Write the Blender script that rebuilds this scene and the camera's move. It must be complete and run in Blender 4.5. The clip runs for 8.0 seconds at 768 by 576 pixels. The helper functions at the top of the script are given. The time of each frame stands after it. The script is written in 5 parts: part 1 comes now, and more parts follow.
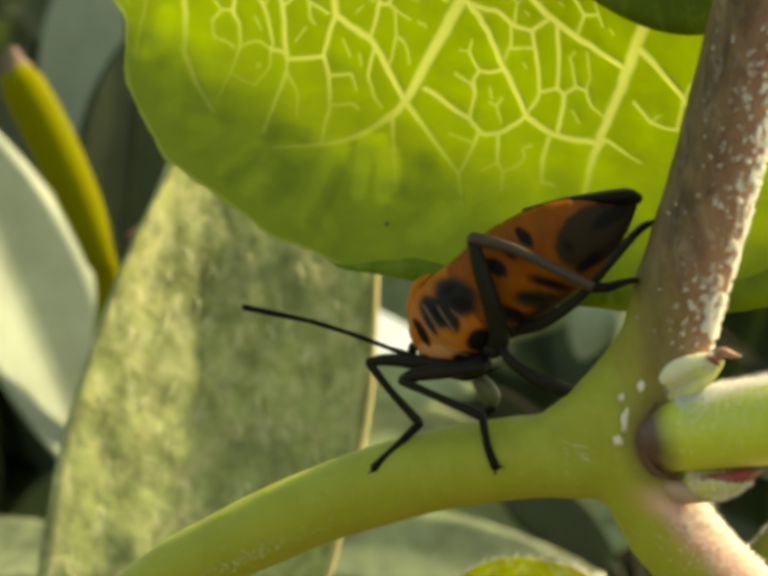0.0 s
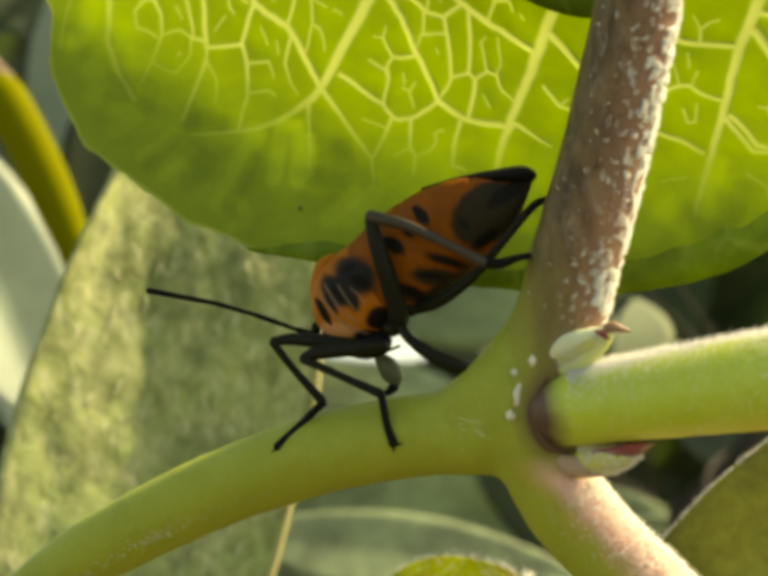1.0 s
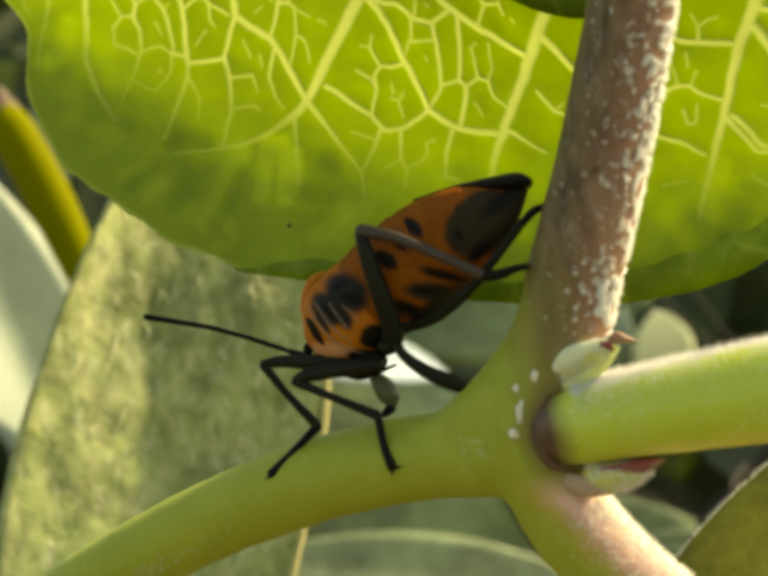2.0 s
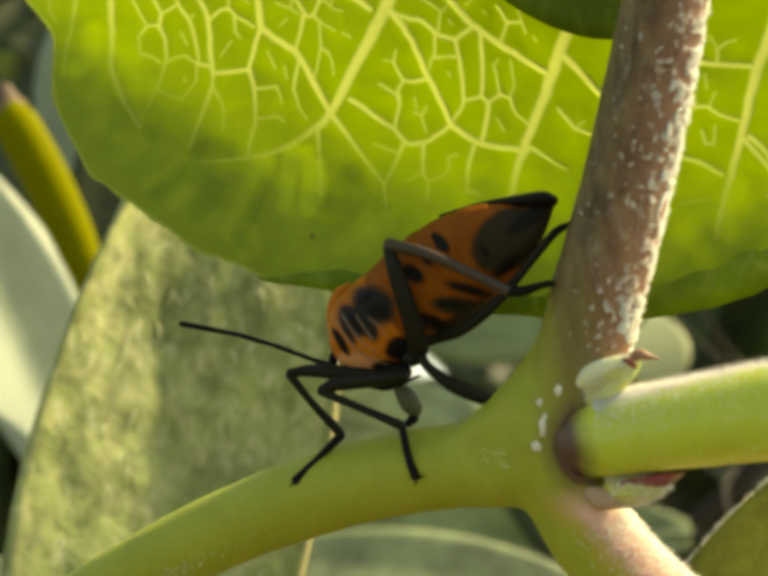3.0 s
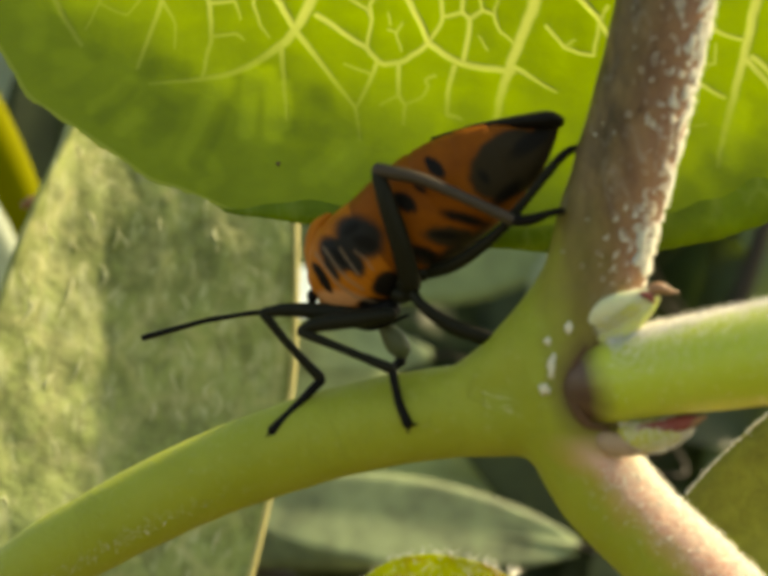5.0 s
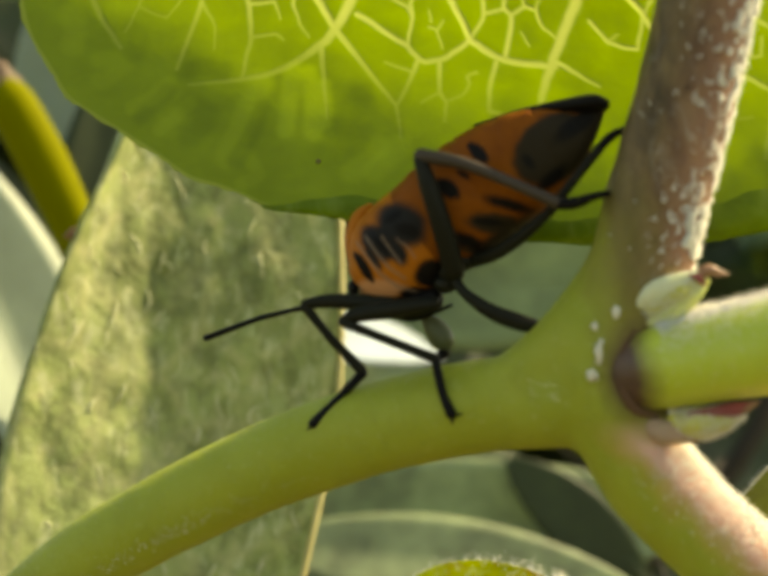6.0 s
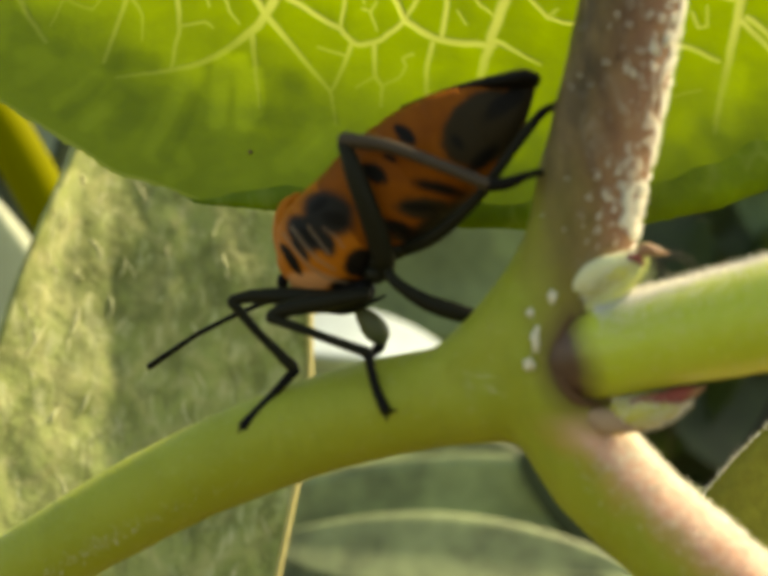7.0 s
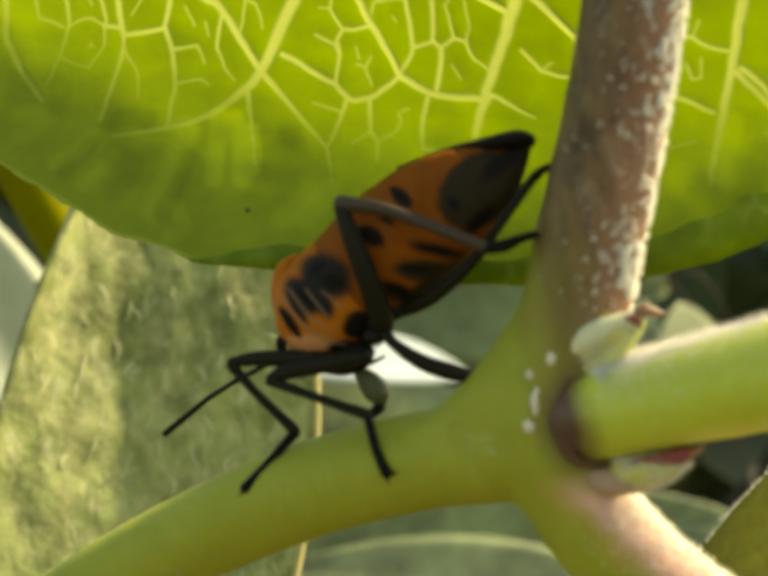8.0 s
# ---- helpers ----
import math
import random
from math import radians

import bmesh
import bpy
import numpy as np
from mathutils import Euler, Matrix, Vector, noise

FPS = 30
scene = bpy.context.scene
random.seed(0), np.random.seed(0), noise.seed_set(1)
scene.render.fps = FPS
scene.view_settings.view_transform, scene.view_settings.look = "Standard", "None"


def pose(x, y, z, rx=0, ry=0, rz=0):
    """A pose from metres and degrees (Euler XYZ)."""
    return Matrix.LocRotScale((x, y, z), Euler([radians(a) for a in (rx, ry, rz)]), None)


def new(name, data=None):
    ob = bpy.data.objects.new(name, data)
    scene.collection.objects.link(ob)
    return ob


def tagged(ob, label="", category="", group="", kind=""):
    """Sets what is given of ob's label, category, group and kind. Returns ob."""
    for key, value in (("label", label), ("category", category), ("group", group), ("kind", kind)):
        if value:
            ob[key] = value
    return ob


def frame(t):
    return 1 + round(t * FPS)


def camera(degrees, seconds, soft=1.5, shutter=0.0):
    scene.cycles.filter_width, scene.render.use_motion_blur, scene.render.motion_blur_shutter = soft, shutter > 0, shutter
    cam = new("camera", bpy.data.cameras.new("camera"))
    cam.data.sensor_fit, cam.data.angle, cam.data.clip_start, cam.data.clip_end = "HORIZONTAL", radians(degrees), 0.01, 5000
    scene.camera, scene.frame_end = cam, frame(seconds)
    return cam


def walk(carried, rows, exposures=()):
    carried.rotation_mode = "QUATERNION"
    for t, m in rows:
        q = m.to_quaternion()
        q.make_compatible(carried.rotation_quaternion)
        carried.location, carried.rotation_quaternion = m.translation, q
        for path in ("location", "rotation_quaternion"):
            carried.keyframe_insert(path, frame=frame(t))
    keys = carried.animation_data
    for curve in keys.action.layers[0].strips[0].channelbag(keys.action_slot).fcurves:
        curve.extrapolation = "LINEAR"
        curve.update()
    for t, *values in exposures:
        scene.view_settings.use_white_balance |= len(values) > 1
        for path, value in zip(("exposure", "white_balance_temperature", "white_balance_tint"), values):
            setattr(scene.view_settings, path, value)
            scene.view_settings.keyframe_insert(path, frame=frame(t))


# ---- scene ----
MM = 0.001

# ---- camera: seconds, place in mm, yaw, pitch, roll in degrees ----
cam = camera(28, 8.0, soft=4.5)
cam.data.dof.use_dof = True
cam.data.dof.focus_distance = 0.061
cam.data.dof.aperture_fstop = 88
PATH = [
    (0.0, -1.79, -62.67, 3.16, 1.67, -2.33, 1.52),
    (0.2, -0.95, -63.04, 1.73, 1.42, -2.37, 1.79),
    (0.4, -0.12, -63.42, 0.29, 2.18, -1.41, 2.06),
    (0.5, 0.30, -63.60, -0.43, 2.37, -1.31, 2.19),
    (0.6, 1.21, -63.47, 0.17, 2.64, -1.80, 1.93),
    (0.8, 3.03, -63.21, 1.36, 3.23, -1.57, 1.42),
    (1.0, 2.94, -63.01, 1.47, 2.50, -1.38, 1.38),
    (1.2, 3.73, -60.14, -1.80, 2.63, -0.07, 0.18),
    (1.4, 4.06, -59.89, 0.02, 2.29, -0.19, -0.42),
    (1.5, 4.22, -59.76, 0.93, 2.66, -0.31, -0.72),
    (1.6, 4.03, -59.90, 0.99, 3.00, -0.15, -0.64),
    (2.8, 1.77, -61.56, 1.77, 1.29, -1.32, 0.41),
    (3.0, 1.39, -61.84, 1.90, 1.74, -0.75, 0.58),
    (3.2, 1.24, -61.43, 1.84, 2.33, -0.59, 0.24),
    (3.4, 1.08, -61.03, 1.78, 1.44, -0.16, -0.10),
    (3.5, 1.01, -60.82, 1.75, 1.51, -0.13, -0.27),
    (3.6, -0.18, -60.20, 1.25, 1.75, 0.47, -0.30),
    (3.8, -2.57, -58.94, 0.25, 0.67, 0.30, -0.35),
    (4.0, -4.95, -57.68, -0.75, -1.25, 0.59, -0.39),
    (4.2, -4.33, -57.72, 0.47, -2.52, 0.91, 0.14),
    (4.4, -3.71, -57.76, 1.70, -2.24, -0.75, 0.67),
    (4.5, -3.40, -57.78, 2.31, -1.88, -1.65, 0.93),
    (4.6, -3.28, -57.57, 2.02, -2.76, -2.62, 0.84),
    (4.7, -3.16, -57.36, 1.74, -3.29, -3.03, 0.74),
    (5.8, -1.84, -55.06, -1.42, -1.59, 0.29, -0.30),
    (6.0, -2.89, -55.72, -1.87, -1.71, 0.25, 0.29),
    (6.2, -2.52, -55.49, -1.71, -1.18, 0.63, -0.04),
    (6.4, -2.15, -55.25, -1.54, -1.25, -0.20, -0.37),
    (6.5, -1.97, -55.13, -1.46, -1.44, 0.03, -0.53),
    (6.6, -1.60, -54.76, -1.64, -1.72, 0.34, -0.74),
    (6.8, -0.85, -54.03, -2.00, -1.44, 0.05, -1.14),
    (7.0, -0.11, -53.30, -2.36, -1.24, 0.47, -1.54),
    (7.2, -0.11, -53.48, -2.11, -1.53, 0.21, -1.80),
    (7.4, -0.12, -53.67, -1.85, -1.35, 0.80, -2.06),
    (7.5, -0.12, -53.76, -1.72, -0.94, 0.79, -2.19),
    (7.6, -0.08, -53.68, -1.52, -0.23, -0.37, -2.25),
    (7.8, 0.01, -53.54, -1.12, -0.31, -0.45, -2.39),
    (8.0, 0.09, -53.39, -0.73, -1.15, 0.87, -2.52),
]


def view(x, y, z, yaw, pitch, roll):
    return pose(x * MM, y * MM, z * MM, 90 + pitch, 0, yaw) @ pose(0, 0, 0, 0, 0, roll)


walk(cam, [(r[0], view(*r[1:])) for r in PATH], exposures=[(0.0, 0.84, 10700, 2), (8.0, 0.84, 10700, 2)])

# ---- light: hazy sun from the upper right, a little behind the leaf ----
SUN = Vector((0.66, 0.27, 0.735)).normalized()
world = bpy.data.worlds.new("world")
scene.world = world
world.use_nodes = True
wn, wl = world.node_tree.nodes, world.node_tree.links
sky = wn.new("ShaderNodeTexSky")
sky.sky_type, sky.sun_disc = "NISHITA", False
sky.sun_elevation, sky.sun_rotation = math.asin(SUN.z), math.atan2(SUN.x, SUN.y)
wl.new(sky.outputs[0], wn["Background"].inputs[0])
wn["Background"].inputs[1].default_value = 0.15
sun = bpy.data.lights.new("sun", "SUN")
sun.energy, sun.angle, sun.color = 4.5, radians(3.0), (1.0, 0.93, 0.82)
sun_ob = new("sun", sun)
sun_ob.rotation_euler = (-SUN).to_track_quat("-Z", "Y").to_euler()


# ---- materials ----
def material(name):
    m = bpy.data.materials.new(name)
    m.use_nodes = True
    nt = m.node_tree
    return m, nt, nt.nodes, nt.links, nt.nodes["Principled BSDF"]


def texco(nt, scale):
    """Object coordinates, in millimetres times scale."""
    n = nt.nodes.new("ShaderNodeTexCoord")
    v = nt.nodes.new("ShaderNodeVectorMath")
    v.operation = "SCALE"
    v.inputs[3].default_value = 1000 * scale
    nt.links.new(n.outputs["Object"], v.inputs[0])
    return v.outputs[0]


def noise_of(nt, scale, detail=4, rough=0.55, distortion=0.0, long=1.0):
    """Noise with features of about 1/scale mm, drawn out long times in z."""
    n = nt.nodes.new("ShaderNodeTexNoise")
    n.inputs["Scale"].default_value, n.inputs["Detail"].default_value = 1.0, detail
    n.inputs["Roughness"].default_value, n.inputs["Distortion"].default_value = rough, distortion
    where = texco(nt, scale)
    if long != 1.0:
        s = nt.nodes.new("ShaderNodeVectorMath")
        s.operation = "MULTIPLY"
        s.inputs[1].default_value = (1, 1, 1 / long)
        nt.links.new(where, s.inputs[0])
        where = s.outputs[0]
    nt.links.new(where, n.inputs["Vector"])
    return n.outputs["Fac"]


def ramp(nt, src, stops):
    r = nt.nodes.new("ShaderNodeValToRGB")
    e = r.color_ramp.elements
    while len(e) < len(stops):
        e.new(0.5)
    for k, (p, c) in zip(e, stops):
        k.position, k.color = p, (*c, 1) if len(c) == 3 else c
    nt.links.new(src, r.inputs[0])
    return r.outputs[0]


def mix(nt, fac, a, b, kind="MIX"):
    n = nt.nodes.new("ShaderNodeMix")
    n.data_type, n.blend_type = "RGBA", kind
    for sock, v in ((n.inputs[0], fac), (n.inputs[6], a), (n.inputs[7], b)):
        if isinstance(v, (int, float)):
            sock.default_value = v
        elif isinstance(v, tuple):
            sock.default_value = (*v, 1)
        else:
            nt.links.new(v, sock)
    return n.outputs[2]


def calc(nt, op, a, b=0.0, clamp=False):
    n = nt.nodes.new("ShaderNodeMath")
    n.operation, n.use_clamp = op, clamp
    for sock, v in ((n.inputs[0], a), (n.inputs[1], b)):
        if isinstance(v, (int, float)):
            sock.default_value = v
        else:
            nt.links.new(v, sock)
    return n.outputs[0]


def bump(nt, bsdf, src, depth_mm, strength=0.6):
    b = nt.nodes.new("ShaderNodeBump")
    b.inputs["Strength"].default_value, b.inputs["Distance"].default_value = strength, depth_mm * MM
    nt.links.new(src, b.inputs["Height"])
    nt.links.new(b.outputs[0], bsdf.inputs["Normal"])
    return b.outputs[0]


def axis(nt, a, b, c, d):
    """a*x + b*y + c*z + d in millimetres, as a value."""
    v = nt.nodes.new("ShaderNodeVectorMath")
    v.operation = "DOT_PRODUCT"
    v.inputs[1].default_value = (a, b, c)
    nt.links.new(texco(nt, 1.0), v.inputs[0])
    return calc(nt, "ADD", v.outputs["Value"], d)


def leaf_material(name, colour, glow, through_light, veins=0.0, cell=1.0, gloss=0.45, blotch=0.25, vein_colour=(0.5, 0.55, 0.2), vein_glow=None, ribs=False, grain=1.0, flecks=None, relief=0.03):
    """A thin leaf: a waxy surface over tissue that lets light through, with a net of fine veins."""
    m, nt, n, l, b = material(name)
    even = ((0.3, (0, 0, 0)), (0.7, (1, 1, 1)))
    big, small = ramp(nt, noise_of(nt, 0.16 * grain, 3), even), ramp(nt, noise_of(nt, 1.1 * grain, 5, 0.6, 0.3), even)
    tone = calc(nt, "ADD", calc(nt, "MULTIPLY", big, 1.1), calc(nt, "MULTIPLY", small, 0.7))
    tone = calc(nt, "MULTIPLY_ADD", tone, blotch)
    nt.nodes[tone.node.name].inputs[2].default_value = 1.0 - 0.9 * blotch
    shade = nt.nodes.new("ShaderNodeCombineColor")
    for k in range(3):
        l.new(tone, shade.inputs[k])
    col = mix(nt, 1.0, colour, shade.outputs[0], "MULTIPLY")
    glowing = mix(nt, 1.0, glow, shade.outputs[0], "MULTIPLY")
    if flecks:
        spots = ramp(nt, noise_of(nt, 1.2, 5, 0.65, 0.6, 2.4), ((0.53, (0, 0, 0)), (0.63, (1, 1, 1))))
        col = mix(nt, calc(nt, "MULTIPLY", spots, 0.85), col, flecks)
        crack = n.new("ShaderNodeTexVoronoi")
        crack.feature = "DISTANCE_TO_EDGE"
        crack.inputs["Scale"].default_value = 1.0
        long = n.new("ShaderNodeVectorMath")
        long.operation = "MULTIPLY"
        long.inputs[1].default_value = (1.0, 0.3, 0.45)
        warped = n.new("ShaderNodeVectorMath")
        warped.operation = "ADD"
        shift = n.new("ShaderNodeTexNoise")
        shift.inputs["Scale"].default_value = 1.0
        l.new(texco(nt, 0.8), shift.inputs["Vector"])
        l.new(texco(nt, 0.75), long.inputs[0])
        l.new(long.outputs[0], warped.inputs[0])
        l.new(shift.outputs["Color"], warped.inputs[1])
        l.new(warped.outputs[0], crack.inputs["Vector"])
        lines = ramp(nt, crack.outputs["Distance"], ((0.0, (1, 1, 1)), (0.16, (0, 0, 0))))
        lines = calc(nt, "MULTIPLY", lines, ramp(nt, noise_of(nt, 0.5, 3), ((0.42, (0, 0, 0)), (0.6, (0.8, 0.8, 0.8)))))
        col = mix(nt, lines, col, tuple(0.5 * c for c in colour))
        col = mix(nt, calc(nt, "MULTIPLY", ramp(nt, noise_of(nt, 0.6, 5, 0.65, 0.3, 2.0), ((0.49, (0, 0, 0)), (0.62, (1, 1, 1)))), 0.6), col, tuple(0.45 * c for c in colour))
    net = None
    if ribs:
        at = n.new("ShaderNodeAttribute")
        at.attribute_name = "vein"
        net = at.outputs["Fac"]
        cells = n.new("ShaderNodeAttribute")
        cells.attribute_name = "cell"
        tint = ramp(nt, cells.outputs["Fac"], ((0.0, (0.68, 0.71, 0.82)), (0.5, (1, 1, 1)), (1.0, (1.45, 1.4, 1.5))))
        col, glowing = mix(nt, 1.0, col, tint, "MULTIPLY"), mix(nt, 1.0, glowing, tint, "MULTIPLY")
    elif veins:
        lines = []
        for scale, width in ((0.62 * cell, 0.05), (1.25 * cell, 0.06)):
            vo = n.new("ShaderNodeTexVoronoi")
            vo.feature = "DISTANCE_TO_EDGE"
            vo.inputs["Scale"].default_value = 1.0
            warp = n.new("ShaderNodeTexNoise")
            warp.inputs["Scale"].default_value = 0.9
            l.new(texco(nt, 1.0), warp.inputs["Vector"])
            add = n.new("ShaderNodeVectorMath")
            add.operation = "MULTIPLY_ADD"
            add.inputs[1].default_value = (0.9 * scale, 0.0, 0.9 * scale)
            flat = n.new("ShaderNodeVectorMath")
            flat.operation = "MULTIPLY"
            flat.inputs[1].default_value = (1, 0, 1)
            l.new(texco(nt, scale), flat.inputs[0])
            l.new(warp.outputs["Color"], add.inputs[0])
            l.new(flat.outputs[0], add.inputs[2])
            l.new(add.outputs[0], vo.inputs["Vector"])
            lines.append(ramp(nt, vo.outputs["Distance"], ((0.0, (1, 1, 1)), (width, (0.5, 0.5, 0.5)), (width * 2.2, (0, 0, 0)))))
        coarse = calc(nt, "MULTIPLY", lines[0], ramp(nt, noise_of(nt, 0.45, 2), ((0.42, (0, 0, 0)), (0.52, (1, 1, 1)))))
        fine = calc(nt, "MULTIPLY", lines[1], ramp(nt, noise_of(nt, 0.7, 2), ((0.50, (0, 0, 0)), (0.60, (1, 1, 1)))))
        net = calc(nt, "MULTIPLY", calc(nt, "MAXIMUM", coarse, calc(nt, "MULTIPLY", fine, 0.7)), veins)
    if net:
        col = mix(nt, net, col, vein_colour)
        glowing = mix(nt, net, glowing, vein_glow or vein_colour)
    l.new(col, b.inputs["Base Color"])
    b.inputs["Roughness"].default_value = gloss
    b.inputs["Specular IOR Level"].default_value = 0.35
    height = calc(nt, "ADD", small, calc(nt, "MULTIPLY", net, 0.3) if net else 0.0)
    nrm = bump(nt, b, height, relief, 0.5)
    tr = n.new("ShaderNodeBsdfTranslucent")
    l.new(glowing, tr.inputs[0])
    l.new(nrm, tr.inputs["Normal"])
    ms = n.new("ShaderNodeMixShader")
    ms.inputs[0].default_value = through_light
    l.new(b.outputs[0], ms.inputs[1])
    l.new(tr.outputs[0], ms.inputs[2])
    l.new(ms.outputs[0], n["Material Output"].inputs[0])
    return m


def plain(name, colour, rough=0.5, vary=0.3, grain=2.0, relief=0.03, spec=0.4, sss=0.0):
    m, nt, n, l, b = material(name)
    t = noise_of(nt, grain, 5)
    big = noise_of(nt, grain * 0.2, 2)
    lo, hi = tuple(c * (1 - vary) for c in colour), tuple(min(1, c * (1 + vary)) for c in colour)
    l.new(mix(nt, calc(nt, "MULTIPLY", calc(nt, "ADD", t, big), 0.5, True), lo, hi), b.inputs["Base Color"])
    b.inputs["Roughness"].default_value, b.inputs["Specular IOR Level"].default_value = rough, spec
    if sss:
        b.inputs["Subsurface Weight"].default_value = sss
        b.inputs["Subsurface Scale"].default_value = 0.0008
        b.inputs["Subsurface Radius"].default_value = (0.8, 1.0, 0.3)
    bump(nt, b, t, relief)
    return m


def stem_material():
    """Green shoot that turns to brown bark upward and blushes pink below, with pale flecks."""
    m, nt, n, l, b = material("stem_skin")
    wob = calc(nt, "MULTIPLY", calc(nt, "SUBTRACT", noise_of(nt, 0.7, 4), 0.5), 3.0)
    green = mix(nt, noise_of(nt, 0.5, 4), (0.29, 0.325, 0.03), (0.385, 0.425, 0.06))
    specks = ramp(nt, noise_of(nt, 3.5, 4, 0.7, 0.6), ((0.58, (0, 0, 0)), (0.72, (1, 1, 1))))
    green = mix(nt, calc(nt, "MULTIPLY", specks, 0.35), green, (0.52, 0.54, 0.22))
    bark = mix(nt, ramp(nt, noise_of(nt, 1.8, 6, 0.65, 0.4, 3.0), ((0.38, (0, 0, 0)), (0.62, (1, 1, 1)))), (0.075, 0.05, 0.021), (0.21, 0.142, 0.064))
    # sunlight on the right side, painted as a paler pink that grows along x
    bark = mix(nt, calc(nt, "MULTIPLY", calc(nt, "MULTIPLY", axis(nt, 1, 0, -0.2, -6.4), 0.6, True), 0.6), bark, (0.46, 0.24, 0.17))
    flecks = ramp(nt, noise_of(nt, 2.0, 5, 0.7, 0.9, 2.6), ((0.55, (0, 0, 0)), (0.61, (1, 1, 1))))
    patch = ramp(nt, noise_of(nt, 0.55, 3), ((0.45, (0.02, 0.02, 0.02)), (0.65, (0.45, 0.45, 0.45))))
    bark = mix(nt, calc(nt, "MULTIPLY", flecks, patch), bark, (0.46, 0.41, 0.36))
    pits = ramp(nt, noise_of(nt, 3.2, 4, 0.6, 0.4, 1.8), ((0.60, (0, 0, 0)), (0.70, (0.6, 0.6, 0.6))))
    bark = mix(nt, pits, bark, (0.04, 0.023, 0.011))
    up = calc(nt, "ADD", axis(nt, 0.75, -0.15, 0.40, -5.15), calc(nt, "MULTIPLY", wob, 0.7))
    up = calc(nt, "MULTIPLY", up, 0.55, True)
    pink = mix(nt, noise_of(nt, 0.8, 5), (0.68, 0.32, 0.20), (0.80, 0.53, 0.44))
    side = calc(nt, "ADD", axis(nt, 0.7, 0, 0.7, 1.0), calc(nt, "MULTIPLY", wob, 0.35))
    pink = mix(nt, calc(nt, "MULTIPLY", calc(nt, "SUBTRACT", side, 0.35), 1.2, True), (0.56, 0.34, 0.09), pink)
    down = calc(nt, "MULTIPLY", side, 0.9, True)
    low = ramp(nt, axis(nt, 0, 0, -0.1, 0.0), ((0.58, (0, 0, 0)), (0.68, (1, 1, 1))))
    down = calc(nt, "MULTIPLY", down, low)
    up = calc(nt, "MULTIPLY", up, ramp(nt, axis(nt, 0, 0, 0.1, 0.5), ((0.06, (0, 0, 0)), (0.16, (1, 1, 1)))))
    stain = calc(nt, "MULTIPLY", calc(nt, "ADD", axis(nt, 1.0, 0, 0.12, -4.6), calc(nt, "MULTIPLY", wob, 0.5)), 0.7, True)
    stain = calc(nt, "MULTIPLY", stain, ramp(nt, axis(nt, 0, 0, 0.1, 1.0), ((0.25, (0, 0, 0)), (0.5, (0.75, 0.75, 0.75)))))
    green = mix(nt, stain, green, (0.19, 0.13, 0.045))
    # the corky stain round the foot of the leaf stalk
    flat = nt.nodes.new("ShaderNodeVectorMath")
    flat.operation = "MULTIPLY"
    flat.inputs[1].default_value = (1, 0, 1)
    l.new(texco(nt, 1.0), flat.inputs[0])
    off = nt.nodes.new("ShaderNodeVectorMath")
    off.operation = "DISTANCE"
    off.inputs[1].default_value = (7.1, 0, -4.3)
    l.new(flat.outputs[0], off.inputs[0])
    foot = calc(nt, "ADD", calc(nt, "MULTIPLY", off.outputs["Value"], 0.25), calc(nt, "MULTIPLY", wob, 0.02))
    foot = ramp(nt, foot, ((0.30, (0.9, 0.9, 0.9)), (0.37, (0.35, 0.35, 0.35)), (0.5, (0, 0, 0))))
    green = mix(nt, foot, green, (0.12, 0.066, 0.038))
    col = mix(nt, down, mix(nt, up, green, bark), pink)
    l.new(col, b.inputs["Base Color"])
    b.inputs["Roughness"].default_value = 0.5
    b.inputs["Specular IOR Level"].default_value = 0.25
    b.inputs["Subsurface Weight"].default_value = 0.3
    b.inputs["Subsurface Scale"].default_value = 0.0008
    b.inputs["Subsurface Radius"].default_value = (0.65, 0.75, 0.45)
    bump(nt, b, calc(nt, "ADD", noise_of(nt, 2.2, 6), calc(nt, "MULTIPLY", flecks, 0.4)), 0.10, 0.6)
    return m


LEAF = leaf_material("leaf_underside", (0.21, 0.285, 0.05), (0.238, 0.362, 0.001), 0.64, 0.6, 1.0, 0.5, 0.18, (0.38, 0.44, 0.14), (0.57, 0.66, 0.13), True)
LIP = leaf_material("rolled_margin", (0.10, 0.17, 0.006), (0.26, 0.38, 0.003), 0.3, 0.7, 0.8, 0.6, 0.5, (0.22, 0.31, 0.04))
LEAF_TOP = leaf_material("leaf_upper_face", (0.075, 0.135, 0.003), (0.20, 0.30, 0.003), 0.14, 0.6, 1.0, 0.75, 0.3, (0.15, 0.23, 0.02))
GREY_LEAF = leaf_material("dusty_leaf", (0.325, 0.385, 0.14), (0.38, 0.44, 0.12), 0.14, 0.45, 0.35, 0.55, 0.5, (0.62, 0.60, 0.30), None, False, 0.8, (0.56, 0.60, 0.34), 0.12)
SCURF = plain("scurf", (0.58, 0.59, 0.36), 0.6, 0.3, 1.5)
EDGE = plain("leaf_edge", (0.52, 0.46, 0.20), 0.5, 0.2, 1.0)
PALE_LEAF = leaf_material("glaucous_leaf", (0.265, 0.33, 0.245), (0.42, 0.52, 0.15), 0.18, 0.0, 1.0, 0.5, 0.3, (0, 0, 0), None, False, 0.3)
# its strong blotches paint bands of shadow and patches of light
SOFT_LEAF = leaf_material("soft_green_leaf", (0.25, 0.31, 0.17), (0.40, 0.48, 0.10), 0.25, 0.0, 1.0, 0.5, 1.0, (0, 0, 0), None, False, 0.35)
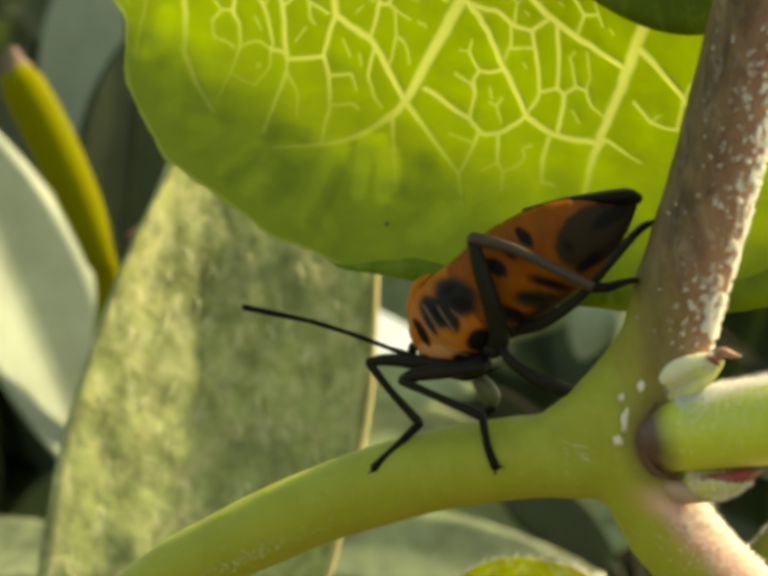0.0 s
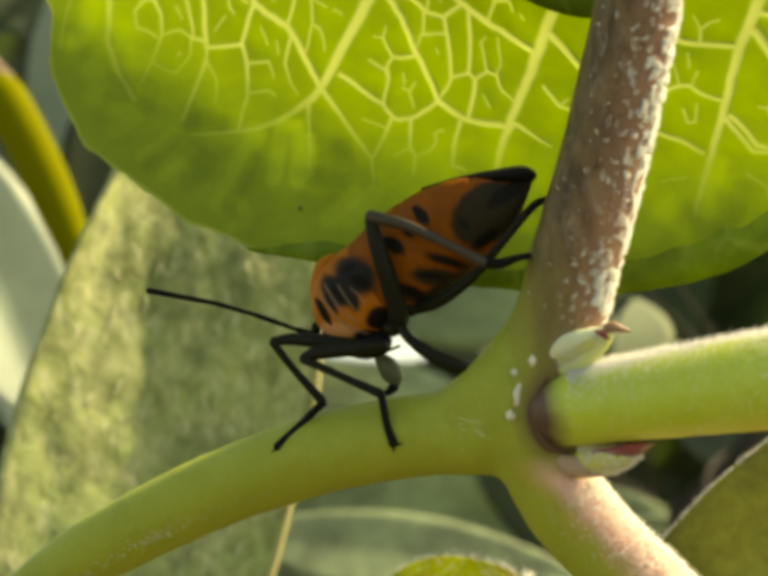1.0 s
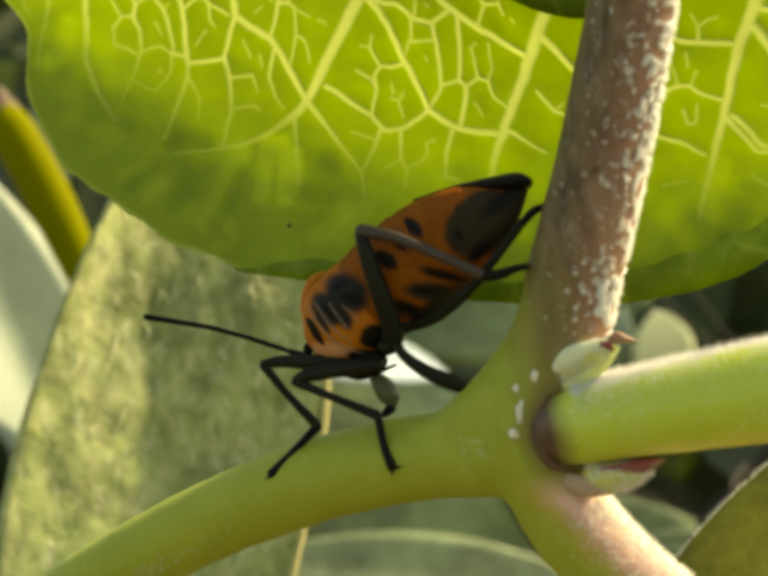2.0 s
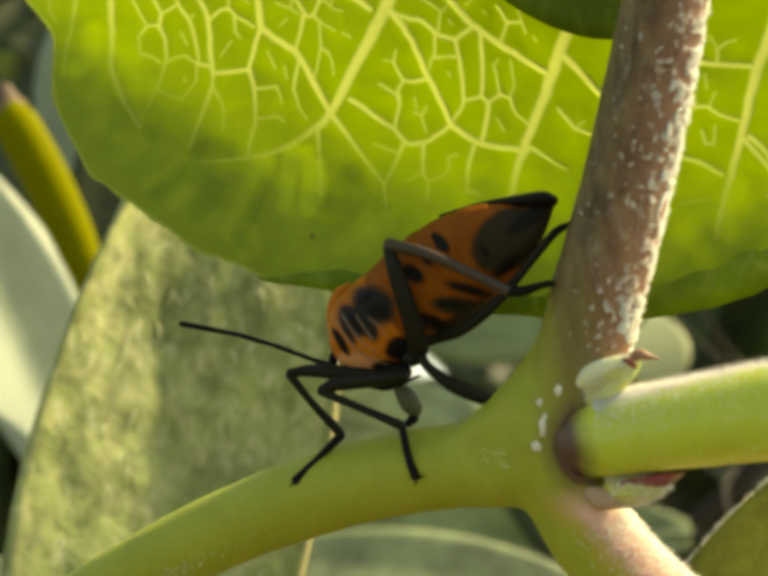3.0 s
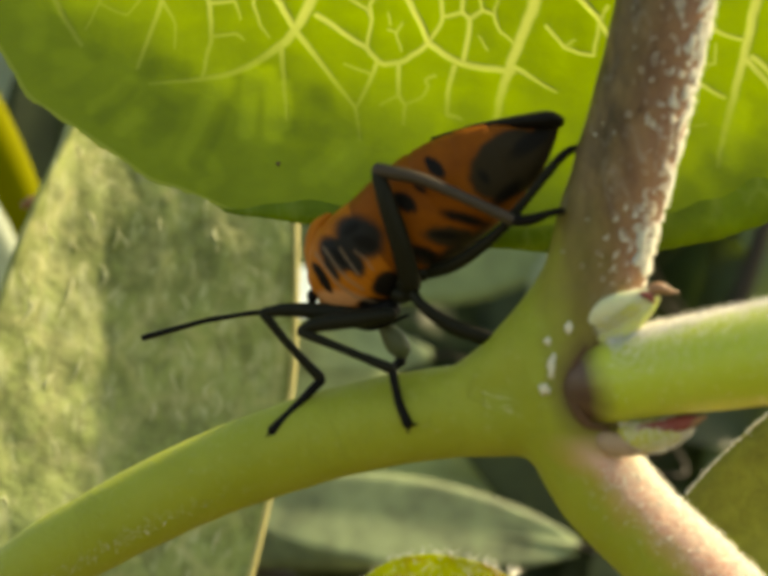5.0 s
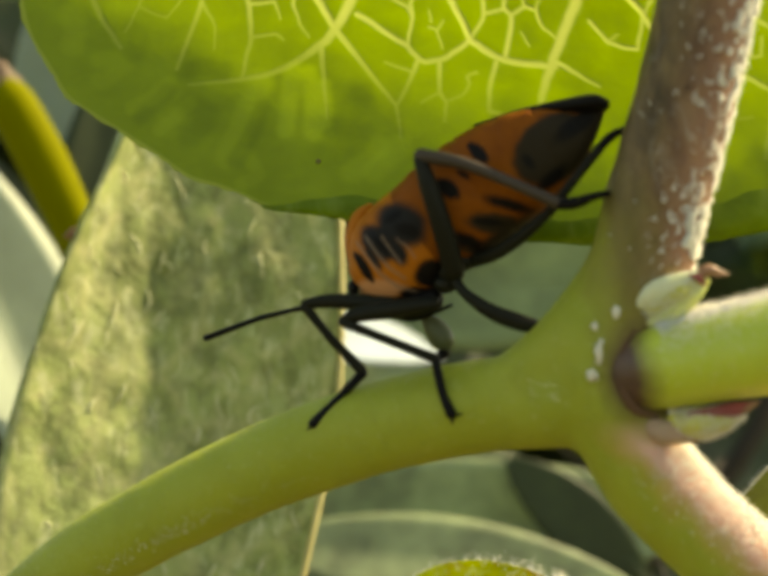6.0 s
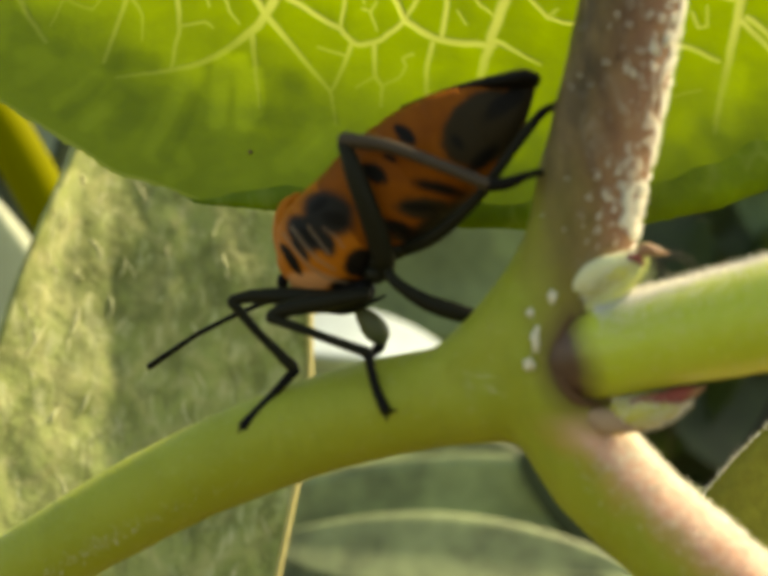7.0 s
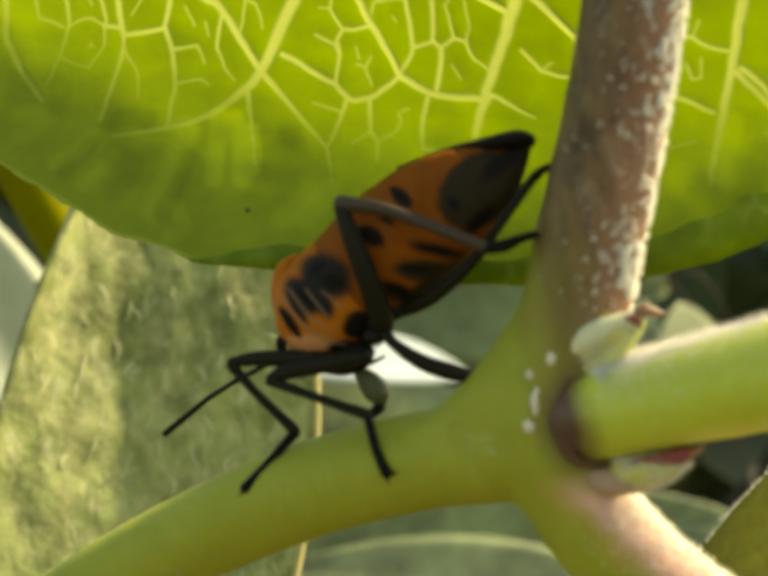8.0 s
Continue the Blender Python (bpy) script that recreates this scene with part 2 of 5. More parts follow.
MID_LEAF = leaf_material("green_leaf", (0.16, 0.23, 0.11), (0.30, 0.40, 0.04), 0.25, 0.0, 1.0, 0.45, 0.35)
# a green dark enough to hold the shade deep among the leaves
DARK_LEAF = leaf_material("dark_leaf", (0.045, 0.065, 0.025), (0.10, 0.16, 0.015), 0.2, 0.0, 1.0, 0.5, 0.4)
YELLOW_STALK = plain("yellow_stalk", (0.17, 0.172, 0.004), 0.8, 0.25, 0.4, 0.03, 0.05)
WITHERED = plain("withered", (0.15, 0.10, 0.06), 0.7, 0.4, 1.0)
RED_STALK = plain("red_stalk", (0.24, 0.11, 0.05), 0.5, 0.3, 0.5)
STEM = stem_material()
PETIOLE = plain("petiole_skin", (0.36, 0.42, 0.05), 0.45, 0.18, 0.9, 0.05, 0.4, 0.3)
WOOD = plain("dark_wood", (0.035, 0.028, 0.018), 0.7, 0.4, 0.5, 0.2)
CLEFT_SHADE = plain("dark_cleft", (0.085, 0.055, 0.025), 0.7, 0.5, 2.5, 0.08)


def joint_material():
    """A lime-green leaf stalk whose base is stained brown by a corky scar."""
    m, nt, n, l, b = material("joint_skin")
    green = mix(nt, noise_of(nt, 0.9, 4), (0.45, 0.54, 0.04), (0.58, 0.67, 0.10))
    cork = mix(nt, noise_of(nt, 2.0, 5), (0.06, 0.030, 0.018), (0.16, 0.085, 0.055))
    far = calc(nt, "ADD", axis(nt, 1, 0, 0.19, 0.0), calc(nt, "MULTIPLY", noise_of(nt, 1.1, 3), 0.6))
    l.new(mix(nt, ramp(nt, calc(nt, "MULTIPLY_ADD", far, 0.5), ((0.22, (0, 0, 0)), (0.38, (0.35, 0.35, 0.35)), (0.66, (1, 1, 1)))), cork, green), b.inputs["Base Color"])
    far_node = [k for k in n if k.type == "MATH" and k.operation == "MULTIPLY_ADD"][-1]
    far_node.inputs[2].default_value = 0.12
    b.inputs["Roughness"].default_value = 0.45
    b.inputs["Subsurface Weight"].default_value = 0.55
    b.inputs["Subsurface Scale"].default_value = 0.0011
    b.inputs["Subsurface Radius"].default_value = (0.85, 1.0, 0.3)
    bump(nt, b, noise_of(nt, 1.8, 4), 0.05)
    return m


JOINT = joint_material()
YOUNG_LEAF = leaf_material("young_leaf", (0.42, 0.46, 0.015), (0.62, 0.66, 0.012), 0.4, 0.8, 0.9, 0.5, 0.8, (0.46, 0.26, 0.02))
OLIVE_LEAF = leaf_material("olive_leaf", (0.26, 0.29, 0.06), (0.36, 0.40, 0.04), 0.3, 0.0, 1.0, 0.5, 0.6, (0, 0, 0), None, False, 1.2)
# blotched in the same way, with broken light and shadow as colour
HAZE_LEAF = leaf_material("greyish_leaf", (0.23, 0.28, 0.12), (0.3, 0.4, 0.08), 0.22, 0.0, 1.0, 0.5, 0.7, (0, 0, 0), None, False, 0.35)
# whitened beyond leaf colour: the sun's brightness on this blade is in the paint
SUNLIT_LEAF = leaf_material("sunlit_pale_leaf", (0.52, 0.62, 0.66), (0.46, 0.56, 0.42), 0.2, 0.0, 1.0, 0.5, 0.25, (0, 0, 0), None, False, 0.3)
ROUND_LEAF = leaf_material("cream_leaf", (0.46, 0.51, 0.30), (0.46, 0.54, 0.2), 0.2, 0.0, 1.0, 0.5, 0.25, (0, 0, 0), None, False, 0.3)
COLLAR = plain("node_collar", (0.15, 0.10, 0.045), 0.6, 0.75, 1.1, 0.15)
BUD = plain("bud_skin", (0.62, 0.64, 0.24), 0.5, 0.45, 1.2, 0.05, 0.4, 0.3)
BUD_YELLOW = plain("bud_core", (0.60, 0.58, 0.13), 0.5, 0.3, 1.4, 0.05, 0.4, 0.3)
BUD_WOOL = plain("woolly_scale", (0.70, 0.72, 0.46), 0.7, 0.25, 2.0, 0.05, 0.2, 0.2)
CORK = plain("cork", (0.13, 0.075, 0.045), 0.8, 0.6, 1.6, 0.2, 0.15)
BUD_TIP = plain("bud_tip", (0.30, 0.16, 0.09), 0.5, 0.4, 2.0, 0.05)
BUD_RED = plain("red_scale", (0.26, 0.05, 0.045), 0.5, 0.4, 2.0, 0.05)
PINK = plain("pinkish_skin", (0.42, 0.29, 0.20), 0.5, 0.3, 2.0, 0.05, 0.3, 0.2)
FUZZ = plain("fuzz", (0.90, 0.89, 0.80), 0.5, 0.1, 1.0)
SAP = plain("dried_sap", (0.72, 0.68, 0.52), 0.25, 0.1, 2.0, 0.03, 0.6)
BLACK = plain("black_shell", (0.006, 0.005, 0.004), 0.55, 0.4, 2.0, 0.03, 0.12)
LEG = plain("leg_shell", (0.012, 0.012, 0.006), 0.55, 0.4, 2.5, 0.03, 0.15)
SHIN = plain("shin_shell", (0.055, 0.04, 0.026), 0.5, 0.3, 2.5, 0.02, 0.3)
FACE = plain("face_shell", (0.54, 0.24, 0.09), 0.45, 0.3, 1.5, 0.03, 0.35)


def shell_material(name, lo, hi):
    """Orange shell with soft-edged black and slate pigment and painted pale gloss, which the mesh carries."""
    m, nt, n, l, b = material(name)
    col = mix(nt, noise_of(nt, 0.9, 5, 0.6), lo, hi)
    for layer, ink in (("face", (0.58, 0.27, 0.12)), ("brown", (0.026, 0.019, 0.009)), ("slate", (0.015, 0.0145, 0.014)), ("dark", (0.006, 0.005, 0.004)), ("pale", (0.24, 0.17, 0.12))):
        at = n.new("ShaderNodeAttribute")
        at.attribute_name = layer
        col = mix(nt, at.outputs["Fac"], col, ink)
    l.new(col, b.inputs["Base Color"])
    b.inputs["Roughness"].default_value, b.inputs["Specular IOR Level"].default_value = 0.55, 0.12
    bump(nt, b, noise_of(nt, 3.0, 5), 0.06, 0.6)
    return m


ORANGE = shell_material("orange_belly", (0.13, 0.028, 0.002), (0.31, 0.090, 0.005))
CHEST = shell_material("orange_chest", (0.34, 0.085, 0.004), (0.52, 0.18, 0.02))
OLIVE = plain("olive_shell", (0.085, 0.10, 0.05), 0.45, 0.3, 2.0, 0.02, 0.3)
SOIL = plain("soil", (0.10, 0.085, 0.045), 0.9, 0.4, 0.02, 2.0, 0.1)


# ---- building helpers (lengths in mm) ----
def thing(name, x, y, z, label, category, kind="", group=""):
    ob = new(name)
    ob.empty_display_size = 0.002
    ob.location = Vector((x, y, z)) * MM
    ob["at"] = (x, y, z)
    return tagged(ob, label, category, group, kind)


def part(name, bm, mat, parent, label="", at=None, kind="", smooth=True):
    """Links a bmesh, given in world mm, as one mesh object under a thing or a part; at: its pivot."""
    base = Vector(parent["at"])
    pivot = Vector(at) if at else base
    for v in bm.verts:
        v.co = (v.co - pivot) * MM
    me = bpy.data.meshes.new(name)
    if smooth:
        for f in bm.faces:
            f.smooth = True
    bm.to_mesh(me)
    bm.free()
    for one in mat if isinstance(mat, (tuple, list)) else (mat,):
        me.materials.append(one)
    ob = new(name, me)
    ob.parent = parent
    ob.location = (pivot - base) * MM
    ob["at"] = tuple(pivot)
    return tagged(ob, label, kind=kind)


def spline(pts, n):
    """Catmull-Rom through pts, n steps a span; works on tuples of any length."""
    p = [np.array(q, float) for q in pts]
    p = [2 * p[0] - p[1], *p, 2 * p[-1] - p[-2]]
    out = []
    for i in range(1, len(p) - 2):
        for k in range(n):
            t = k / n
            out.append(0.5 * (2 * p[i] + (p[i + 1] - p[i - 1]) * t + (2 * p[i - 1] - 5 * p[i] + 4 * p[i + 1] - p[i + 2]) * t * t + (3 * p[i] - p[i - 1] - 3 * p[i + 1] + p[i + 2]) * t**3))
    out.append(p[-2])
    return out


def tube(bm, pts, seg=12, steps=5, squash=1.0, rough=0.0, ends=True):
    """A round body along pts of (x, y, z, radius), capped by shrunken rings; squash flattens it in y."""
    line = spline(pts, steps)
    centres, radii = [Vector(q[:3]) for q in line], [max(0.004, q[3]) for q in line]
    if ends:
        d0, d1 = (centres[0] - centres[1]).normalized(), (centres[-1] - centres[-2]).normalized()
        centres = [centres[0] + d0 * radii[0] * 0.7, centres[0] + d0 * radii[0] * 0.4, *centres, centres[-1] + d1 * radii[-1] * 0.4, centres[-1] + d1 * radii[-1] * 0.7]
        radii = [radii[0] * 0.35, radii[0] * 0.8, *radii, radii[-1] * 0.8, radii[-1] * 0.35]
    rings, side = [], None
    for i, c in enumerate(centres):
        d = (centres[min(i + 1, len(centres) - 1)] - centres[max(i - 1, 0)]).normalized()
        if side is None:
            side = d.cross(Vector((0, 1, 0)) if abs(d.y) < 0.9 else Vector((1, 0, 0))).normalized()
        side = (side - d * side.dot(d)).normalized()
        other = d.cross(side)
        ring = []
        for k in range(seg):
            a = 2 * math.pi * k / seg
            o = (side * math.cos(a) + other * math.sin(a)) * radii[i]
            if squash != 1.0:
                o.y *= squash
            if rough:
                o *= 1 + rough * noise.noise((c + o) * 1.1)
            ring.append(bm.verts.new(c + o))
        rings.append(ring)
    for a, b in zip(rings, rings[1:]):
        for k in range(seg):
            bm.faces.new((a[k], a[(k + 1) % seg], b[(k + 1) % seg], b[k]))
    bm.faces.new(rings[0][::-1])
    bm.faces.new(rings[-1])
    return bm


def rod(pts, **more):
    return tube(bmesh.new(), pts, **more)


def ball(c, rx, ry, rz, rough=0.0, sub=3):
    bm = bmesh.new()
    bmesh.ops.create_icosphere(bm, subdivisions=sub, radius=1)
    for v in bm.verts:
        k = 1 + rough * noise.noise(v.co * 2.3 + Vector(c))
        v.co = Vector(c) + Vector((v.co.x * rx, v.co.y * ry, v.co.z * rz)) * k
    return bm


def hairs(bm, count, where, length, thick=0.02):
    """Fine tapered hairs; where(i) gives a root and a direction."""
    for i in range(count):
        root, d = where(i)
        d = (d + Vector((random.uniform(-1, 1), random.uniform(-1, 1), random.uniform(-1, 1))) * 0.8).normalized()
        ln = length * random.uniform(0.4, 1.2)
        s = d.orthogonal().normalized()
        o = d.cross(s)
        base = [bm.verts.new(root + (s * math.cos(a) + o * math.sin(a)) * thick) for a in (0, 2.1, 4.2)]
        tip = bm.verts.new(root + d * ln)
        for k in range(3):
            bm.faces.new((base[k], base[(k + 1) % 3], tip))
    return bm


def blade(base, tip, width, face, bend=0.0, fold=0.0, point=1.0, ripple=0.0, thick=0.25, nu=18, nv=10):
    """A leaf blade from base to tip, of that greatest width, its face turned towards face. bend: how far the middle bows, fold: how far the midrib sinks."""
    bm = bmesh.new()
    b, t = Vector(base), Vector(tip)
    d = (t - b).normalized()
    n = Vector(face)
    n = (n - d * n.dot(d)).normalized()
    s = d.cross(n)
    length = (t - b).length
    layers = []
    for off in (0.5, -0.5):
        grid = []
        for i in range(nu + 1):
            u = i / nu
            w = 0.5 * width * math.sin(math.pi * min(1, 0.03 + 0.97 * u) ** point) ** 0.75
            row = []
            for j in range(nv + 1):
                v = 2 * j / nv - 1
                p = b + d * length * u + s * w * v + n * (bend * math.sin(math.pi * u) + fold * width * (abs(v) - 1) * (w / (0.5 * width)))
                if ripple:
                    p += n * ripple * noise.noise(p * 0.12)
                row.append(bm.verts.new(p + n * off * thick))
            grid.append(row)
        layers.append(grid)
    a, c = layers
    for i in range(nu):
        for j in range(nv):
            bm.faces.new((a[i][j], a[i][j + 1], a[i + 1][j + 1], a[i + 1][j]))
            bm.faces.new((c[i][j], c[i + 1][j], c[i + 1][j + 1], c[i][j + 1]))
    for i in range(nu):
        for j, flip in ((0, 1), (nv, 0)):
            q = (a[i][j], a[i + 1][j], c[i + 1][j], c[i][j])
            bm.faces.new(q if flip else q[::-1])
    for j in range(nv):
        bm.faces.new((a[0][j], c[0][j], c[0][j + 1], a[0][j + 1]))
        bm.faces.new((a[nu][j], a[nu][j + 1], c[nu][j + 1], c[nu][j]))
    bmesh.ops.recalc_face_normals(bm, faces=bm.faces)
    return bm


def smoothstep(a, b, x):
    t = min(1, max(0, (x - a) / (b - a)))
    return t * t * (3 - 2 * t)


# ---- ground ----
def ground():
    bm = bmesh.new()
    bmesh.ops.create_grid(bm, x_segments=40, y_segments=40, size=40000)
    for v in bm.verts:
        v.co.z = -700 + 4 * noise.noise(v.co * 0.004)
    for v in bm.verts:
        v.co *= MM
    me = bpy.data.meshes.new("ground")
    bm.to_mesh(me)
    bm.free()
    me.materials.append(SOIL)
    tagged(new("ground", me), "brown bare garden soil under the shrubs", "ground", kind="structure")


ground()

# ---- the shrub that carries the bug ----
SHRUB = thing("milkweed_shrub", 40, 10, -700, "green milkweed shrub with a hairy brownish stem and backlit leaves", "shrub")


def main_stem():
    bm = bmesh.new()
    tube(bm, [(10.2, -8.2, 17, 1.45), (9.4, -7.5, 11, 1.5), (8.75, -7.0, 7.5, 1.55), (8.35, -6.6, 5.2, 1.6), (7.75, -6.2, 2.5, 1.65), (7.15, -5.8, 0.0, 1.68), (6.55, -5.5, -3.4, 1.75), (6.5, -5.4, -5.6, 1.75), (7.15, -5.5, -7.55, 1.6), (8.7, -5.7, -9.3, 1.55), (11.4, -6.0, -11.75, 1.6), (15.8, -5.5, -16.2, 1.7), (24, -2, -28, 2.2), (32, 4, -60, 3), (38, 9, -300, 5), (40, 10, -702, 7)], 28, 6, rough=0.05)
    # the curved green shoot
    tube(bm, [(6.4, -5.5, -4.6, 1.5), (5.0, -4.9, -5.25, 1.6), (2.8, -3.7, -5.5, 1.62), (0.4, -2.75, -5.98, 1.62), (-2.1, -1.9, -6.7, 1.62), (-4.7, -1.1, -7.7, 1.58), (-7.3, -0.3, -8.9, 1.55), (-10.0, 0.3, -10.4, 1.5), (-12.8, 1.2, -12.2, 1.45), (-18, 3, -17, 1.4)], 24, 6, rough=0.03)
    # the web of tissue in the axil
    tube(bm, [(6.9, -5.6, 0.6, 0.9), (6.3, -5.4, -0.9, 1.05), (5.6, -5.2, -2.3, 1.2), (4.4, -4.8, -3.9, 1.3), (3.2, -4.2, -5.0, 1.3)], 20, 6)
    tube(bm, [(5.2, -5.3, -3.0, 1.4), (5.6, -5.4, -4.6, 1.6), (6.3, -5.4, -6.4, 1.5)], 20, 6)
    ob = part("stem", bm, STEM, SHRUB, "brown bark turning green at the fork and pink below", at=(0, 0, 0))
    m = ob.modifiers.new("weld", "REMESH")
    m.mode, m.voxel_size, m.use_smooth_shade = "VOXEL", 0.00018, True
    s = ob.modifiers.new("soften", "SMOOTH")
    s.factor, s.iterations = 0.5, 14
    return ob


STALK = main_stem()
bpy.context.view_layer.update()
SKIN = STALK.evaluated_get(bpy.context.evaluated_depsgraph_get())


def skin_y(x, z):
    """Where the front of the stem or shoot lies, in mm."""
    hit, at, _, _ = SKIN.ray_cast(Vector((x, -40, z)) * MM, Vector((0, 1, 0)))
    return at.y / MM if hit else -5.5



# the outline of the big leaf as a closed curve round its middle, in x and z
MIDDLE = Vector((0.5, 16.0))
OUTLINE = [(-19.6, 17.0), (-18.4, 14.9), (-16.5, 12.7), (-16.2, 10.35), (-15.55, 8.6), (-14.5, 7.05), (-13.75, 5.95), (-12.68, 5.2), (-11.4, 4.4), (-10.0, 3.5), (-8.65, 2.57), (-7.55, 2.22), (-6.5, 1.8), (-5.3, 1.28), (-4.2, 1.15), (0.0, 0.6), (4.8, 0.05), (9.4, -0.02), (13.0, 0.7), (15.9, 2.1), (17.8, 5.0), (18.8, 9.0), (18.8, 16.0), (16.0, 24.0), (9.0, 31.0), (0.0, 34.0), (-9.0, 31.0), (-16.5, 24.0)]


def leaf_y(x, z):
    """How far back the big leaf lies."""
    y = 4.25 - 0.29 * x + 0.11 * (z - 8) + 0.010 * (x + 4) ** 2 * 0.3
    # towards the lower margin it curves forward, a shape that stands in for cast shade
    y -= 0.054 * max(0, 5.9 + 0.0132 * (x - 9) ** 2 * (x < 9) - z) ** 2
    return y + 0.10 * noise.noise(Vector((x * 0.3, z * 0.3, 3.0)))


VEINS = []


def vein(points, w0, w1):
    """A vein along (x, z) points, from width w0 to w1."""
    n = len(points)
    line = [np.array((x, z, 0.5 * (w0 + (w1 - w0) * i / (n - 1)))) for i, (x, z) in enumerate(points)]
    if n > 4:
        line = spline(line, 4)
    fine = []
    for a, b in zip(line, line[1:]):
        fine += [a + (b - a) * k / 3 for k in range(3)]
    fine.append(line[-1])
    for q in fine[1:-1]:
        q[:2] += 0.05 * np.array([noise.noise(Vector((q[0] * 2, q[1] * 2, 1))), noise.noise(Vector((q[0] * 2, q[1] * 2, 9)))])
    VEINS.append(fine)


vein([(1.2, 17.5), (-0.76, 13.07), (-1.97, 10.71), (-3.06, 8.62), (-4.26, 7.58), (-6.0, 6.8), (-8.9, 6.5)], 0.62, 0.10)
vein([(9.2, 18.0), (6.85, 11.46), (6.0, 8.98), (5.09, 6.59), (4.69, 4.72), (4.5, 3.2)], 0.58, 0.12)
vein([(16.6, 16.0), (15.11, 11.54), (14.53, 10.04), (13.92, 7.39), (13.12, 4.38), (12.8, 3.2)], 0.56, 0.12)
vein([(-3.06, 8.62), (-1.76, 6.95), (-0.66, 5.47), (-0.5, 4.2)], 0.24, 0.08)
vein([(-3.61, 7.95), (-3.5, 6.8), (-3.34, 5.0)], 0.24, 0.10)
vein([(6.86, 10.84), (8.54, 8.97), (9.6, 6.8)], 0.30, 0.10)
vein([(14.0, 7.3), (15.12, 5.91), (16.13, 5.78)], 0.22, 0.10)
vein([(-7.0, 17.4), (-6.55, 14.9)], 0.3, 0.28)
vein([(-10.9, 17.2), (-9.9, 15.1)], 0.26, 0.22)
# the finer net, from the left margin to the right one
vein([(-16.82, 15.76), (-16.80, 15.06), (-16.61, 13.76), (-16.26, 13.25)], 0.20, 0.10)
vein([(-15.33, 15.40), (-15.32, 14.94), (-15.39, 13.50), (-15.63, 12.04), (-15.68, 10.65)], 0.22, 0.10)
vein([(-15.37, 14.76), (-14.60, 14.59), (-13.74, 14.59)], 0.24, 0.24)
vein([(-13.60, 15.72), (-13.60, 14.81), (-13.44, 12.89), (-13.38, 10.97), (-13.24, 10.57), (-12.51, 9.19), (-11.77, 8.12)], 0.34, 0.16)
vein([(-12.00, 15.14), (-11.70, 14.58), (-11.00, 13.38)], 0.16, 0.16)
vein([(-11.00, 13.38), (-10.28, 13.76)], 0.14, 0.14)
vein([(-12.51, 14.16), (-11.68, 12.86), (-11.09, 12.83)], 0.10, 0.14)
vein([(-11.00, 13.38), (-11.09, 12.83), (-10.82, 12.25), (-10.71, 11.35), (-10.82, 10.80), (-11.03, 10.14), (-11.24, 9.65), (-11.64, 8.80)], 0.20, 0.08)
vein([(-11.68, 12.86), (-12.12, 12.37), (-11.99, 11.58)], 0.14, 0.12)
vein([(-11.99, 11.58), (-11.42, 11.39), (-10.99, 11.12)], 0.14, 0.12)
vein([(-10.71, 11.13), (-10.25, 11.33), (-9.78, 11.41), (-9.18, 11.03)], 0.10, 0.12)
vein([(-10.53, 14.92), (-10.36, 14.28), (-10.12, 13.61), (-9.62, 12.94), (-9.16, 11.40), (-9.23, 11.05)], 0.16, 0.14)
vein([(-9.23, 11.05), (-9.26, 10.22), (-9.93, 9.40)], 0.12, 0.09)
vein([(-11.02, 9.87), (-10.32, 9.53), (-9.93, 9.40)], 0.08, 0.10)
vein([(-9.71, 13.01), (-9.44, 13.28)], 0.10, 0.06)
vein([(-10.05, 12.50), (-9.74, 11.90)], 0.10, 0.06)
vein([(-9.88, 10.20), (-9.79, 10.40), (-9.67, 10.17)], 0.10, 0.08)
vein([(-9.71, 14.97), (-9.29, 14.12), (-8.79, 13.06), (-8.59, 11.37), (-8.45, 10.55)], 0.20, 0.24)
vein([(-8.58, 10.82), (-9.25, 11.05)], 0.18, 0.18)
vein([(-8.75, 12.97), (-8.13, 13.40), (-7.79, 13.42), (-7.47, 13.16), (-6.62, 12.60)], 0.16, 0.14)
vein([(-7.85, 14.06), (-7.79, 13.42)], 0.10, 0.12)
vein([(-7.52, 13.11), (-7.47, 12.43), (-7.22, 12.09)], 0.14, 0.08)
vein([(-7.64, 11.98), (-8.11, 11.35)], 0.08, 0.05)
vein([(-7.62, 14.60), (-7.26, 14.02), (-6.89, 13.69)], 0.12, 0.06)
vein([(-6.57, 14.97), (-6.47, 14.30), (-6.28, 12.54)], 0.30, 0.30)
vein([(-6.28, 12.54), (-6.52, 11.83), (-6.78, 10.73)], 0.22, 0.20)
vein([(-8.45, 10.55), (-7.68, 10.58), (-6.82, 10.67)], 0.20, 0.20)
vein([(-6.78, 10.73), (-6.55, 9.89), (-6.43, 8.44), (-6.65, 7.44), (-6.75, 6.79)], 0.22, 0.14)
vein([(-6.51, 9.80), (-5.51, 9.85), (-5.24, 9.12)], 0.16, 0.08)
vein([(-6.43, 8.44), (-5.46, 8.53), (-5.11, 8.26)], 0.14, 0.08)
vein([(-8.45, 10.55), (-8.48, 9.98), (-7.90, 8.95), (-7.92, 7.98)], 0.16, 0.08)
vein([(-8.48, 9.98), (-8.83, 8.94), (-9.17, 7.97), (-9.41, 7.17)], 0.20, 0.16)
vein([(-6.28, 12.54), (-5.39, 11.83), (-4.66, 11.36), (-3.83, 10.03), (-3.10, 8.72)], 0.28, 0.26)
